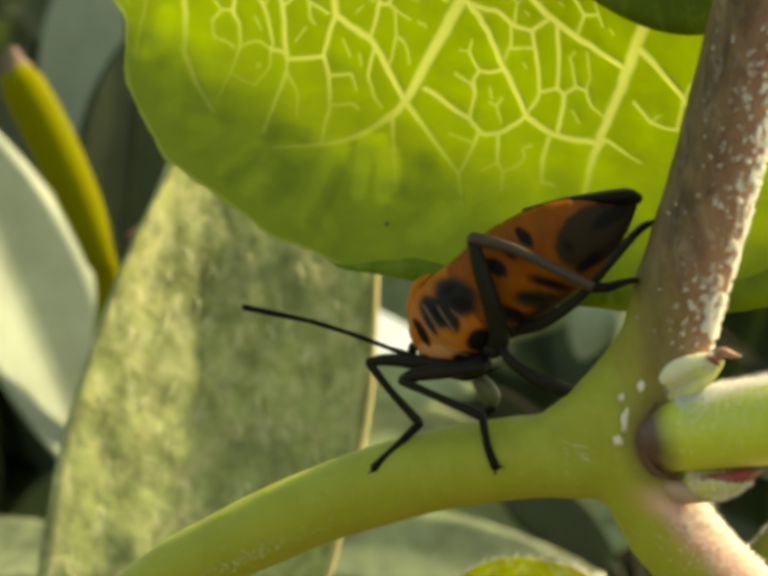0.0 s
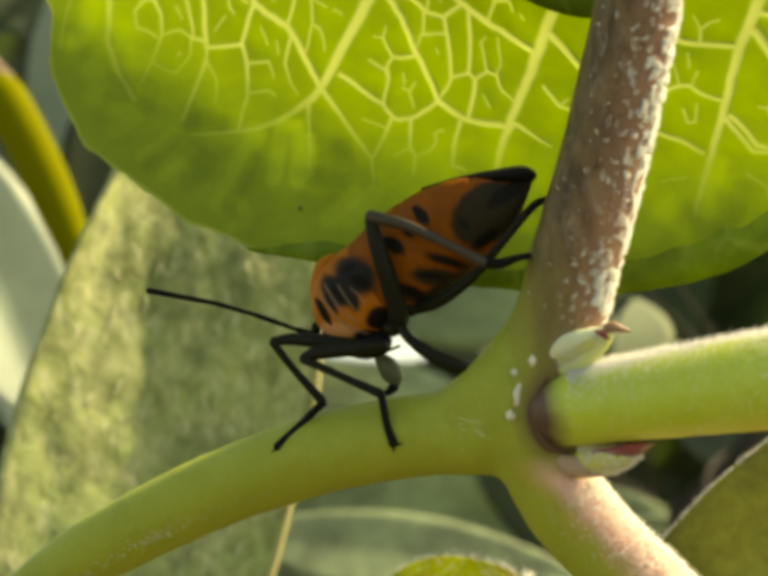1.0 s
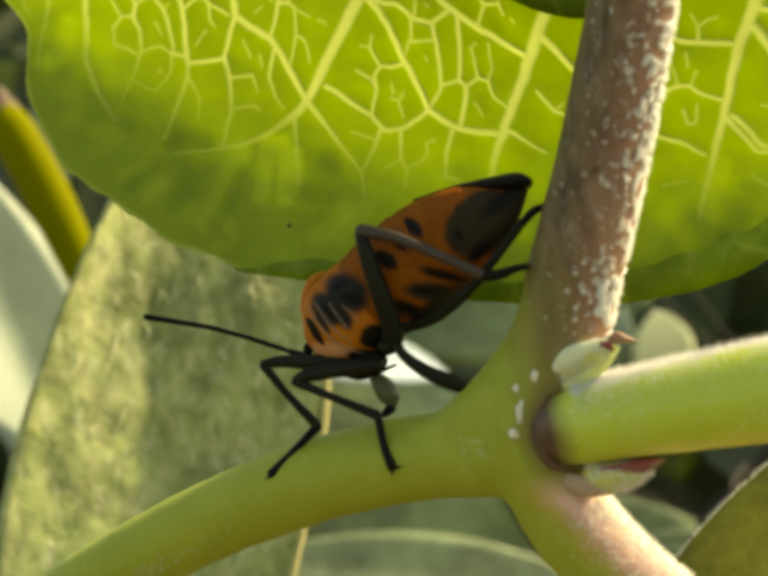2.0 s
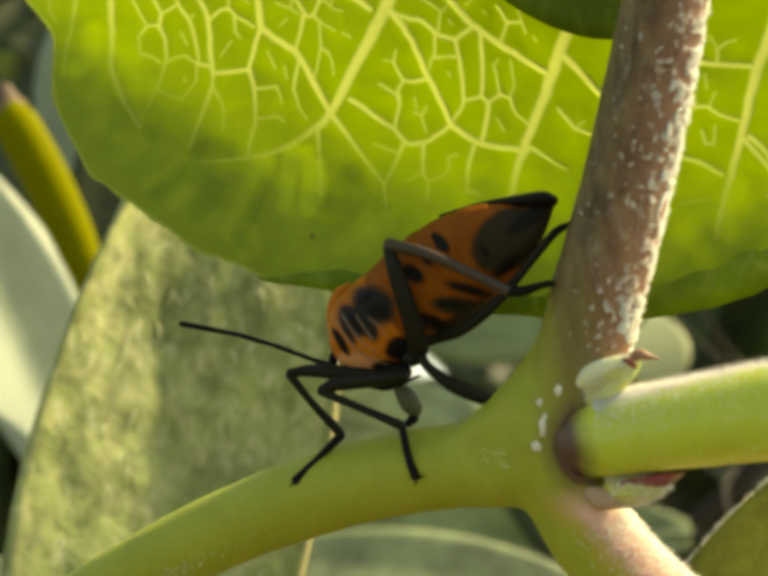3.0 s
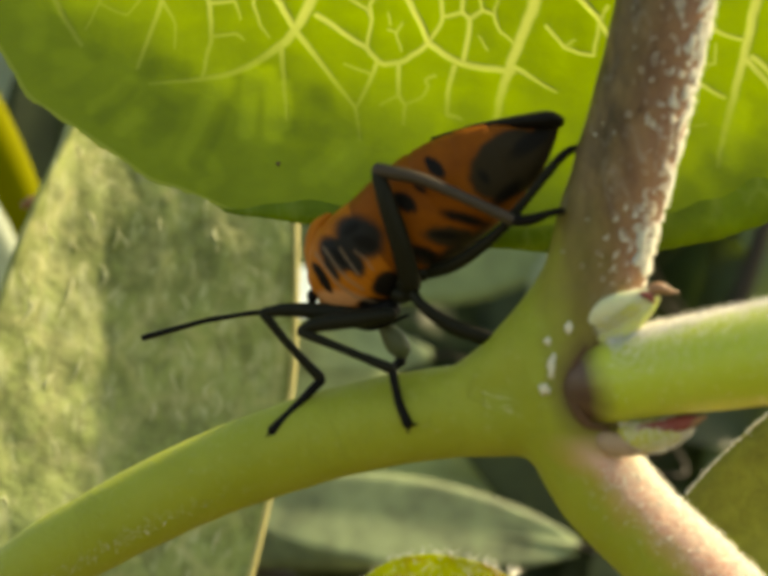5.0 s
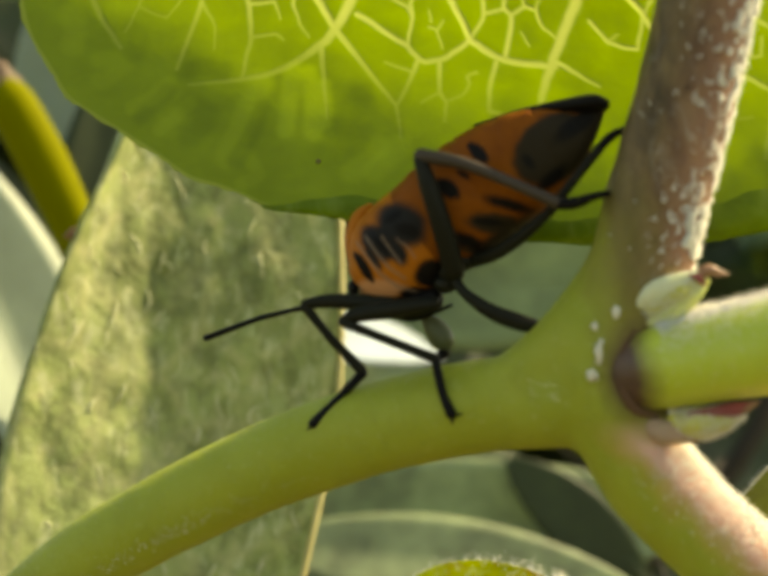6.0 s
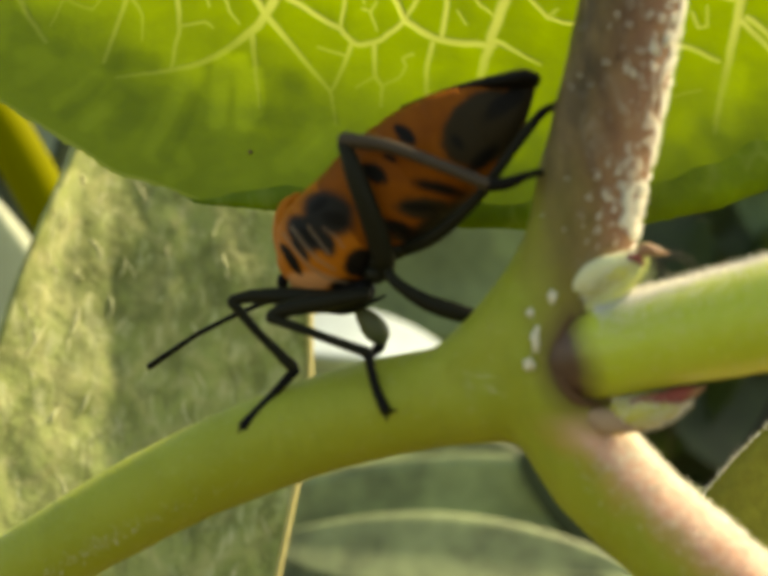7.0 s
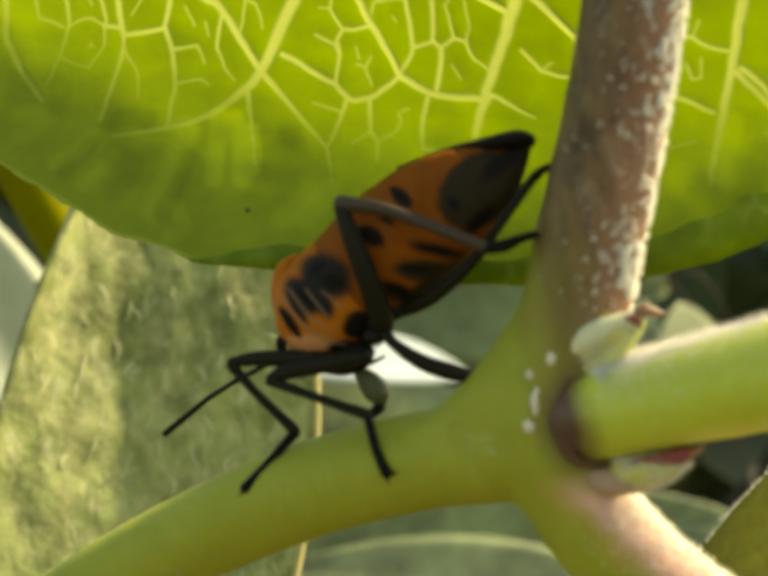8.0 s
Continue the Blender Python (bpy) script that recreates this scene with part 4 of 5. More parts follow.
bud([(7.85, -7.0, -5.9, 0.42), (8.6, -7.3, -5.9, 0.50), (9.3, -7.5, -5.72, 0.36), (9.85, -7.6, -5.5, 0.14)],
    [([(8.2, -7.5, -5.62, 0.14), (9.0, -7.7, -5.55, 0.22), (9.65, -7.8, -5.38, 0.21), (10.25, -7.8, -5.2, 0.05)], BUD_RED), ([(6.9, -6.85, -5.95, 0.22), (7.45, -7.15, -6.1, 0.40), (8.05, -7.25, -6.25, 0.3), (8.5, -7.3, -6.4, 0.1)], PINK)],
    [(9.75, -7.75, -5.45, 0.16), (10.05, -7.8, -5.3, 0.13), (10.35, -7.8, -5.15, 0.03)], "small yellow side bud with a red upper scale and a hairy tip", BUD_YELLOW, 2400)


def leaf_scar():
    """The corky ring at the foot of the leaf stalk."""
    ring = [(6.5, -2.95, 0.04), (6.18, -3.55, 0.08), (6.06, -4.3, 0.12), (6.24, -5.0, 0.14), (6.6, -5.5, 0.14), (7.3, -5.72, 0.10)]
    part("leaf_scar", rod([(x, skin_y(x, z) - 0.02, z, r) for x, z, r in ring], seg=14, steps=6, rough=0.7), CORK, SHRUB, "dark brown corky ring round the leaf stalk")


leaf_scar()
# a dark raised strip drawn in place of the shade inside a vertical cleft
part("cleft", rod([(6.45, -7.25, -1.9, 0.05), (6.25, -7.12, -2.45, 0.1), (6.15, -7.06, -3.0, 0.12), (6.05, -7.0, -3.6, 0.06)], seg=12, squash=0.6, rough=0.6), CLEFT_SHADE, SHRUB, "dark strip standing for the shaded cleft beside the bud")
# pale wrinkles in the skin of the fork
for k in range(9):
    x, z, slant = random.uniform(2.9, 4.1), random.uniform(-5.35, -4.5), random.uniform(-0.5, 0.3)
    bow, run = random.uniform(-0.06, 0.06), random.uniform(0.25, 0.5)
    pts = [(x + run * u, skin_y(x + run * u, z + slant * run * u + w * bow) + 0.01, z + slant * run * u + w * bow, r) for u, w, r in ((0, 0, 0.008), (0.3, 0.8, 0.022), (0.7, 1, 0.018), (1, 0.2, 0.008))]
    part("wrinkle", rod(pts, seg=6), BUD, SHRUB)


def stem_fuzz():
    line = [Vector(q[:3]) for q in spline([(10.2, -8.2, 17), (8.75, -7.0, 7.5), (7.75, -6.2, 2.5), (7.0, -5.8, -0.9)], 20)]
    low = [Vector(q[:3]) for q in spline([(6.9, -5.4, -6.9), (7.15, -5.5, -7.55), (8.7, -5.7, -9.3), (11.4, -6.0, -11.75), (15.8, -5.5, -16.2)], 24)]

    def root(i):
        while True:
            c = line[min(len(line) - 1, int(random.random() * len(line)))] + Vector((0, 0, random.uniform(-0.3, 0.3)))
            a = random.gauss(0.42, 0.45) if i % 250 else random.uniform(0.3, 2.6)
            d = Vector((math.cos(a), -math.sin(a), 0.1)).normalized()
            p = c + d * 1.6
            if 0.4 * noise.noise(p * 1.6) + 1.1 * noise.noise(Vector((p.x * 4.6, p.y * 4.6, p.z * 3.0))) - 0.16 * abs(a - 0.3) > random.uniform(0.06, 0.2):
                return p, d + Vector((0.2, 0, 0.5))

    def root_low(i):
        c = random.choice(low) + Vector((random.uniform(-0.1, 0.1), 0, random.uniform(-0.1, 0.1)))
        a = random.gauss(0.35, 0.5)
        d = Vector((0.7 * math.cos(a), -math.sin(a), 0.7 * math.cos(a))).normalized()
        return c + d * 1.55, d + Vector((0.1, 0, 0.3))
    part("fuzz", hairs(bmesh.new(), 22000, root, 0.24, 0.026), FUZZ, SHRUB, "short white hairs on the stem", kind="stuff")
    part("fuzz", hairs(bmesh.new(), 9000, root_low, 0.26, 0.015), FUZZ, SHRUB, "soft white down on the pinkish stem", kind="stuff")

    shoot = [Vector(q[:3]) for q in spline([(5.0, -4.9, -5.25), (2.8, -3.7, -5.5), (0.4, -2.75, -5.98), (-2.1, -1.9, -6.7), (-4.7, -1.1, -7.7), (-7.3, -0.3, -8.9), (-10.0, 0.3, -10.4), (-12.8, 1.2, -12.2)], 12)]

    def along(i):
        c = random.choice(shoot) + Vector((random.uniform(-0.1, 0.1), 0, 0))
        a = random.uniform(-0.6, 2.0)
        d = Vector((0.25, -math.sin(a), math.cos(a))).normalized()
        return c + d * 1.57, d
    part("fuzz", hairs(bmesh.new(), 2600, along, 0.19, 0.014), FUZZ, SHRUB, "sparse short white hairs on the shoot", kind="stuff")


stem_fuzz()
for c, r, tall in (((5.2, -7.0, -4.4), 0.19, 1.0), ((5.42, -7.0, -3.7), 0.13, 2.8), ((5.5, -7.0, -3.35), 0.08, 1.6), ((5.95, -7.0, -2.38), 0.14, 1.4), ((5.32, -7.0, -2.85), 0.12, 1.1)):
    part("sap_drop", ball((c[0], skin_y(c[0], c[2]) - 0.02, c[2]), r, r * 0.6, r * tall, 0.6, 3), SAP, SHRUB, "dried white sap drop")

# ---- the bug ----
BUG = thing("milkweed_bug", 0.5, -3.5, -5.0, "orange and black milkweed bug clinging head down to the green shoot", "bug")
# stations from the tail to the head: centre, half height in the picture's plane, half depth
STATIONS = [(5.78, -5.2, 4.28, 0.14, 0.14), (5.25, -5.0, 3.86, 0.62, 0.42), (4.6, -4.75, 3.42, 1.12, 0.72), (3.6, -4.2, 2.85, 1.62, 1.05), (2.3, -3.6, 2.0, 1.92, 1.30), (1.1, -3.1, 1.1, 1.93, 1.42), (0.1, -2.7, 0.3, 1.84, 1.45), (-0.75, -2.4, -0.55, 1.90, 1.42), (-1.3, -2.2, -1.3, 1.45, 1.2), (-1.55, -2.1, -1.75, 0.95, 0.95)]


# pigment: layer, x, z, half axes, tilt, softness
INK = [
    ("dark", 1.72, 2.87, 0.46, 0.23, -46, 0.2), ("dark", 0.72, 1.69, 0.50, 0.28, -36, 0.2), ("dark", 1.25, 2.15, 0.28, 0.10, -30, 0.5),
    ("brown", 4.2, 2.98, 1.45, 1.08, 36, 0.2), ("brown", 5.35, 3.7, 0.7, 0.6, 36, 0.3), ("dark", 4.15, 2.0, 0.62, 0.24, 40, 0.8), ("dark", 4.9, 3.72, 0.9, 0.3, 36, 0.7), ("dark", 3.35, 2.55, 0.30, 0.16, -50, 0.8),
    ("dark", 2.75, 1.15, 0.85, 0.20, -14, 0.8), ("brown", 2.35, 0.52, 1.0, 0.36, -6, 0.5), ("dark", 2.1, 0.58, 0.55, 0.14, -6, 0.8), ("dark", 1.4, -0.05, 0.6, 0.25, -20, 0.6), ("brown", 1.9, -0.42, 0.75, 0.16, -10, 0.6), ("brown", 2.7, 0.10, 1.5, 0.32, 33, 0.9), ("face", -1.5, -1.68, 0.85, 0.34, 0, 0.6),
    ("slate", -0.78, 0.48, 0.94, 0.70, -28, 0.5), ("slate", -1.50, -0.10, 0.76, 0.54, -46, 0.5), ("slate", -1.25, 0.25, 0.45, 0.40, 40, 0.7), ("slate", -0.95, -0.40, 0.55, 0.32, -48, 0.5),
    ("dark", -0.55, 0.30, 0.45, 0.22, -20, 0.7), ("dark", -1.42, -0.22, 0.40, 0.12, -48, 0.6), ("dark", -1.05, 0.75, 0.35, 0.15, 35, 0.8),
    ("dark", -2.02, -0.92, 0.62, 0.17, -58, 0.3), ("slate", -1.72, -0.62, 0.5, 0.12, -54, 0.5),
    ("dark", 0.24, -1.15, 0.60, 0.50, 10, 0.35), ("dark", -0.15, -1.85, 0.7, 0.26, 5, 0.4),
]
# pale gloss painted along the ridges of the chest: points in x and z, half width
GLOSS_RIDGES = [
    ([(-2.25, -0.10), (-1.92, -0.60), (-1.48, -1.15), (-0.9, -1.58), (-0.1, -1.80)], 0.06),
    ([(-1.98, 0.12), (-1.60, -0.45), (-1.12, -1.0), (-0.62, -1.32)], 0.05),
    ([(-1.42, 0.08), (-1.12, -0.35), (-0.80, -0.78)], 0.045),
    ([(-0.95, 0.02), (-0.55, -0.25), (-0.30, -0.62)], 0.035),
]


def gloss_ridge_of(x, z):
    """How much of a painted glossy ridge a place is, 0 to 1."""
    best = 0.0
    for pts, w in GLOSS_RIDGES:
        for (ax, az), (bx, bz) in zip(pts, pts[1:]):
            dx, dz = bx - ax, bz - az
            t = min(1, max(0, ((x - ax) * dx + (z - az) * dz) / (dx * dx + dz * dz)))
            best = max(best, 1 - smoothstep(0.4 * w, 1.5 * w, math.hypot(x - ax - t * dx, z - az - t * dz)))
    return best


def shell(stations, seg=110, steps=22, rings_at=()):
    """A body of oval rings; rings_at: places along it (0 to 1) with a crease."""
    bm = bmesh.new()
    layers = {k: bm.verts.layers.float.new(k) for k in ("face", "brown", "slate", "dark", "pale")}
    line = spline(stations, steps)
    rings = []
    for i, q in enumerate(line):
        c = Vector(q[:3])
        d = (Vector(line[min(i + 1, len(line) - 1)][:3]) - Vector(line[max(i - 1, 0)][:3])).normalized()
        up = Vector((d.z, 0, -d.x)).normalized()
        if up.x > 0:
            up = -up
        front = up.cross(d).normalized()
        dent = 1 - sum(0.03 * math.exp(-((i / (len(line) - 1) - r) / 0.012) ** 2) for r in rings_at)
        ring = []
        for k in range(seg):
            a = 2 * math.pi * k / seg
            ca, sa = math.cos(a), math.sin(a)
            off = up * q[3] * math.copysign(abs(ca) ** 0.85, ca) + front * q[4] * math.copysign(abs(sa) ** 0.85, sa)
            off *= dent * (1 + 0.02 * noise.noise((c + off) * 1.3))
            ring.append(bm.verts.new(c + off))
        rings.append(ring)
    for a, b in zip(rings, rings[1:]):
        for k in range(seg):
            bm.faces.new((a[k], a[(k + 1) % seg], b[(k + 1) % seg], b[k]))
    bm.faces.new(rings[0])
    bm.faces.new(rings[-1][::-1])
    bmesh.ops.recalc_face_normals(bm, faces=bm.faces)
    for v in bm.verts:
        for layer, x, z, a, b, tilt, soft in INK:
            dx, dz = v.co.x - x, v.co.z - z
            c, s = math.cos(radians(tilt)), math.sin(radians(tilt))
            u, w = (dx * c + dz * s) / a, (dz * c - dx * s) / b
            if abs(u) < 2 and abs(w) < 2:
                r = math.hypot(u, w) + min(1, 0.35 / b) * (0.14 * noise.noise(v.co * 2.1) + 0.1 * noise.noise(v.co * 6))
                v[layers[layer]] = max(v[layers[layer]], 1 - smoothstep(1 - soft * 0.6, 1 + soft * 0.5, r))
        if v.co.x < 0.2 and v.co.y < -2.4:
            v[layers["pale"]] = 0.6 * gloss_ridge_of(v.co.x, v.co.z)
    return bm


def bug():
    part("abdomen", shell(STATIONS[:7], rings_at=(0.24, 0.40, 0.55, 0.70, 0.85)), ORANGE, BUG, "orange abdomen with black spots and bands")
    part("thorax", shell([(0.45, -2.85, 0.6, 1.7, 1.3), *STATIONS[6:]], rings_at=(0.45, 0.8)), CHEST, BUG, "orange thorax with slate-black marks")
    part("wing", rod([(1.7, -3.6, 3.88, 0.05), (2.9, -4.1, 4.20, 0.11), (3.83, -4.5, 4.34, 0.18), (4.7, -4.9, 4.40, 0.28), (5.45, -5.2, 4.46, 0.32), (5.85, -5.4, 4.40, 0.22)], seg=20, steps=6, squash=2.4), BLACK, BUG, "folded black wing tip")
    part("pronotum", shell([(-1.75, -1.95, 1.25, 0.10, 0.3), (-2.15, -2.05, 0.85, 0.26, 0.5), (-2.32, -2.1, 0.2, 0.32, 0.6), (-2.28, -2.15, -0.5, 0.30, 0.6), (-2.1, -2.2, -1.2, 0.22, 0.5)], seg=28, steps=8), CHEST, BUG, "raised orange edge of the neck shield")
    head = part("head", rod([(-1.2, -2.2, -1.4, 0.85), (-1.45, -2.1, -1.85, 0.75), (-1.55, -2.1, -2.2, 0.50), (-1.6, -2.2, -2.5, 0.22)], seg=20, steps=5), FACE, BUG, "small pale orange head with black mouthparts")
    part("eye", ball((-2.35, -2.35, -1.65), 0.2, 0.24, 0.28), BLACK, head)
    part("beak", rod([(-1.4, -2.6, -2.45, 0.12), (-0.4, -3.0, -2.7, 0.10), (0.3, -3.2, -2.5, 0.08), (1.0, -3.3, -2.2, 0.05)], seg=8), BLACK, head)
    part("snout", rod([(-1.7, -2.6, -2.35, 0.25), (-0.6, -3.0, -2.3, 0.42), (0.4, -3.4, -2.0, 0.40)], seg=14), BLACK, head, "black underside of the head")
    for c, r in (((0.95, -4.05, -1.1), 0.42), ((0.75, -3.7, -1.5), 0.40), ((1.35, -3.6, -0.75), 0.36)):
        part("coxa", ball(c, r, r * 0.9, r * 0.8, 0.15), LEG, BUG)


bug()


def leg(name, femur, tibia, tarsus, mats=None, label=""):
    tibia, tarsus = ([(*q[:3], q[3] * k) for q in s] if s else s for s, k in ((tibia, 1.4), (tarsus, 1.5)))
    femur = [(*q[:3], q[3] * 1.12) for q in femur]
    mats = mats or (LEG, LEG, BLACK)
    top = part(name, rod(femur, seg=12, steps=6), mats[0], BUG, label)
    if tibia:
        part("tibia", rod(tibia, seg=10, steps=5), mats[1], top)
    if tarsus:
        part("tarsus", rod(tarsus, seg=10, steps=4), mats[2], top)
    return top


def claws(foot, a, b, parent):
    for tip in (a, b):
        f = Vector(foot)
        part("claw", rod([(*f, 0.05), (*f.lerp(Vector(tip), 0.6), 0.04), (*tip, 0.012)], seg=6, steps=3), BLACK, parent)


fore = leg("front_leg", [(-0.3, -3.2, -2.25, 0.24), (-1.8, -2.9, -2.15, 0.27), (-3.2, -2.55, -2.1, 0.22), (-4.05, -2.4, -2.2, 0.15)], [(-4.05, -2.4, -2.25, 0.13), (-3.2, -2.4, -3.3, 0.11), (-2.05, -2.46, -4.5, 0.14)], [(-2.0, -2.46, -4.56, 0.12), (-2.9, -2.6, -5.5, 0.10), (-3.72, -2.81, -6.35, 0.14)], label="folded black front leg reaching the shoot")
claws((-3.75, -2.8, -6.38), (-3.95, -2.9, -6.55), (-3.6, -2.9, -6.6), fore)
mid = leg("middle_leg", [(0.4, -3.9, -2.15, 0.20), (-1.0, -3.7, -2.35, 0.27), (-2.2, -3.55, -2.55, 0.24), (-2.75, -3.5, -2.75, 0.14)], [(-2.75, -3.5, -2.8, 0.13), (-1.2, -3.9, -3.4, 0.11), (0.36, -4.25, -4.0, 0.14)], [(0.38, -4.25, -4.04, 0.11), (0.6, -4.5, -5.1, 0.10), (0.9, -4.75, -5.85, 0.12)], label="folded black middle leg on the shoot")
claws((0.92, -4.76, -5.88), (1.25, -4.85, -5.8), (0.9, -4.9, -6.15), mid)
leg("middle_leg", [(1.0, -3.9, -1.15, 0.18), (1.3, -4.4, -1.75, 0.17), (2.2, -4.6, -2.4, 0.24), (3.1, -4.7, -2.75, 0.27), (3.85, -4.75, -2.95, 0.20)], None, [(3.8, -4.75, -2.95, 0.14), (4.25, -4.9, -3.05, 0.1)], label="thick olive-black leg braced on the fork")
hind = leg("hind_leg", [(1.0, -4.2, -1.05, 0.34), (0.55, -4.75, 0.4, 0.32), (0.1, -4.9, 1.7, 0.28), (-0.2, -4.75, 2.65, 0.2)], [(-0.2, -4.75, 2.75, 0.19), (1.2, -5.3, 2.45, 0.15), (2.8, -5.9, 1.75, 0.13), (4.2, -6.25, 1.1, 0.14)], [(4.2, -6.25, 1.08, 0.13), (4.75, -6.35, 1.12, 0.13), (5.3, -6.5, 1.32, 0.09), (5.75, -6.6, 1.42, 0.08)], (LEG, SHIN, BLACK), "black hind leg raised over the belly, pale shin")
far = leg("hind_leg", [(1.4, -3.4, -0.75, 0.24), (2.4, -4.2, -0.45, 0.22), (3.3, -4.9, 0.2, 0.2), (4.0, -5.3, 0.85, 0.15)], [(4.0, -5.3, 0.85, 0.13), (4.8, -5.6, 1.9, 0.11), (5.6, -5.8, 2.95, 0.12)], [(5.6, -5.8, 2.95, 0.1), (6.0, -5.85, 3.35, 0.1), (6.5, -5.9, 3.6, 0.06)], label="black hind leg holding the brown stem")
front_far = leg("front_leg", [(0.1, -2.6, -2.6, 0.16), (0.45, -2.6, -3.0, 0.34), (0.75, -2.6, -3.45, 0.36), (0.85, -2.6, -3.8, 0.16)], None, [(0.8, -2.65, -3.85, 0.14), (0.55, -2.7, -4.1, 0.1)], (OLIVE, LEG, BLACK), "olive front leg seen end on")

# the near feeler turns on its root, along +x in its own space
FEELER_AT = (-2.3, -1.7, -2.0)


def feeler():
    at = Vector(FEELER_AT)

    def seg(x0, x1, z0, z1, r0, r1):
        return rod([(*(at + Vector((x0, 0, z0))), r0), (*(at + Vector(((x0 + x1) / 2, 0, (z0 + z1) / 2))), (r0 + r1) * 0.52), (*(at + Vector((x1, 0, z1))), r1)], seg=10, steps=4)
    ob = part("antenna", seg(0, 0.9, 0, 0.03, 0.13, 0.11), BLACK, BUG, "thin black antenna of four joints", at=FEELER_AT)
    for a in ((0.9, 2.7, 0.03, 0.17, 0.085, 0.105), (2.72, 4.3, 0.17, 0.20, 0.085, 0.105), (4.32, 7.0, 0.20, 0.0, 0.095, 0.125)):
        sub = part("joint", seg(*a), BLACK, ob, at=FEELER_AT)
    return ob


FEELER = feeler()

# ---- shrubs behind ----
DUSTY = thing("dusty_shrub", -12, 48, -700, "dusty grey-green shrub with a broad folded leaf", "shrub")
BACK = thing("leafy_shrub", -38, 130, -700, "soft green shrub with pale glaucous leaves on brown branches", "shrub")


def broad_leaf():
    """The large dusty leaf behind the bug: two halves folded along the midrib."""
    left = [(-16.5, 39, 11, 0), (-18.0, 37, 6.3, 0), (-19.8, 35, 2.1, 0), (-21.8, 33, -4.0, 0), (-23.4, 31, -10.6, 0), (-24.2, 29, -18.5, 0), (-23, 28, -26, 0)]
    right = [(-5.33, 41.0, 7.43, 0), (-5.28, 39.5, 3.47, 0), (-5.2, 38.0, -0.05, 0), (-5.19, 36.5, -4.44, 0), (-5.58, 34.5, -10.53, 0), (-7.02, 32.5, -16.43, 0), (-8.29, 31.0, -22.24, 0)]
    ml = [(-15.0, 40, 11, 0), (-16.2, 39, 6, 0), (-16.2, 38, 1.0, 0), (-15.8, 37, -4.5, 0), (-15.0, 35, -11.5, 0), (-14.4, 33, -18.2, 0), (-15.5, 31, -26, 0)]
    bm = bmesh.new()
    L, R, M = (spline(q, 14) for q in (left, right, ml))
    grid = []
    for a, c, b in zip(L, M, R):
        row = []
        for k in range(29):
            t = k / 28
            v = a * (1 - t) * (1 - 2 * t) + c * 4 * t * (1 - t) + b * t * (2 * t - 1)
            rib = 0.5 + 0.04 * noise.noise(Vector((0, 0, v[2] * 0.2)))
            y = a[1] - 3 + (b[0] - a[0]) * (0.45 * min(t, rib) + 0.04 * max(0, t - rib))
            y += 0.14 * noise.noise(Vector((v[0] * 0.8, 8, v[2] * 0.5))) + 0.30 * noise.noise(Vector((v[0] * 0.45, 0, v[2] * 0.25))) + 0.12 * noise.noise(Vector((v[0] * 1.3, 4, v[2] * 0.7)))
            row.append(bm.verts.new((v[0], y, v[2])))
        grid.append(row)
    for a, b in zip(grid, grid[1:]):
        for k in range(len(a) - 1):
            bm.faces.new((a[k], b[k], b[k + 1], a[k + 1]))
    # short pale scratches in the dusty skin
    rng = random.Random(21)
    marks = bmesh.new()
    for _ in range(90):
        i, k = rng.randrange(8, len(grid) - 12), rng.randrange(2, 26)
        p, along = grid[i][k].co, (grid[i + 5][k].co - grid[i][k].co).normalized()
        across = (grid[i][k + 2].co - grid[i][k].co).normalized()
        ln, bow, w = rng.uniform(0.4, 1.8), rng.uniform(-0.4, 0.4), rng.uniform(0.05, 0.10)
        turn = across * rng.uniform(-0.6, 0.6)
        tube(marks, [(*(p + (along + turn) * ln * u + across * bow * (4 * u * (1 - u)) + Vector((0, 0.02, 0))), w * r) for u, r in ((0, 0.3), (0.35, 1), (0.7, 0.8), (1, 0.2))], 6, 3)
    rim = [(*row[-1].co, 0.2) for row in grid[10::14]]
    ob = part("leaf", bm, GREY_LEAF, DUSTY, "large dusty grey-green leaf with a yellow edge")
    m = ob.modifiers.new("thickness", "SOLIDIFY")
    m.thickness = 0.0003
    part("scratch", marks, SCURF, ob, "short pale scratches in the skin", kind="stuff")
    part("leaf_edge", rod(rim, seg=8), EDGE, ob, "yellowish leaf edge")
    part("leaf_edge", rod([(x, y - 0.05, z, 0.10) for x, y, z, _ in left[1:]], seg=8), EDGE, ob, "yellowish leaf edge")


broad_leaf()
part("stem", rod([(-12.5, 39, 11, 0.8), (-12, 45, 18, 1.2), (-12, 48, 5, 1.5), (-12, 48, -100, 3), (-12, 48, -702, 6)], seg=12), WOOD, DUSTY, "brown woody stem")


DEEP = thing("pale_shrub", 20, 160, -700, "pale green shrub farther off with sunlit glaucous leaves", "shrub")


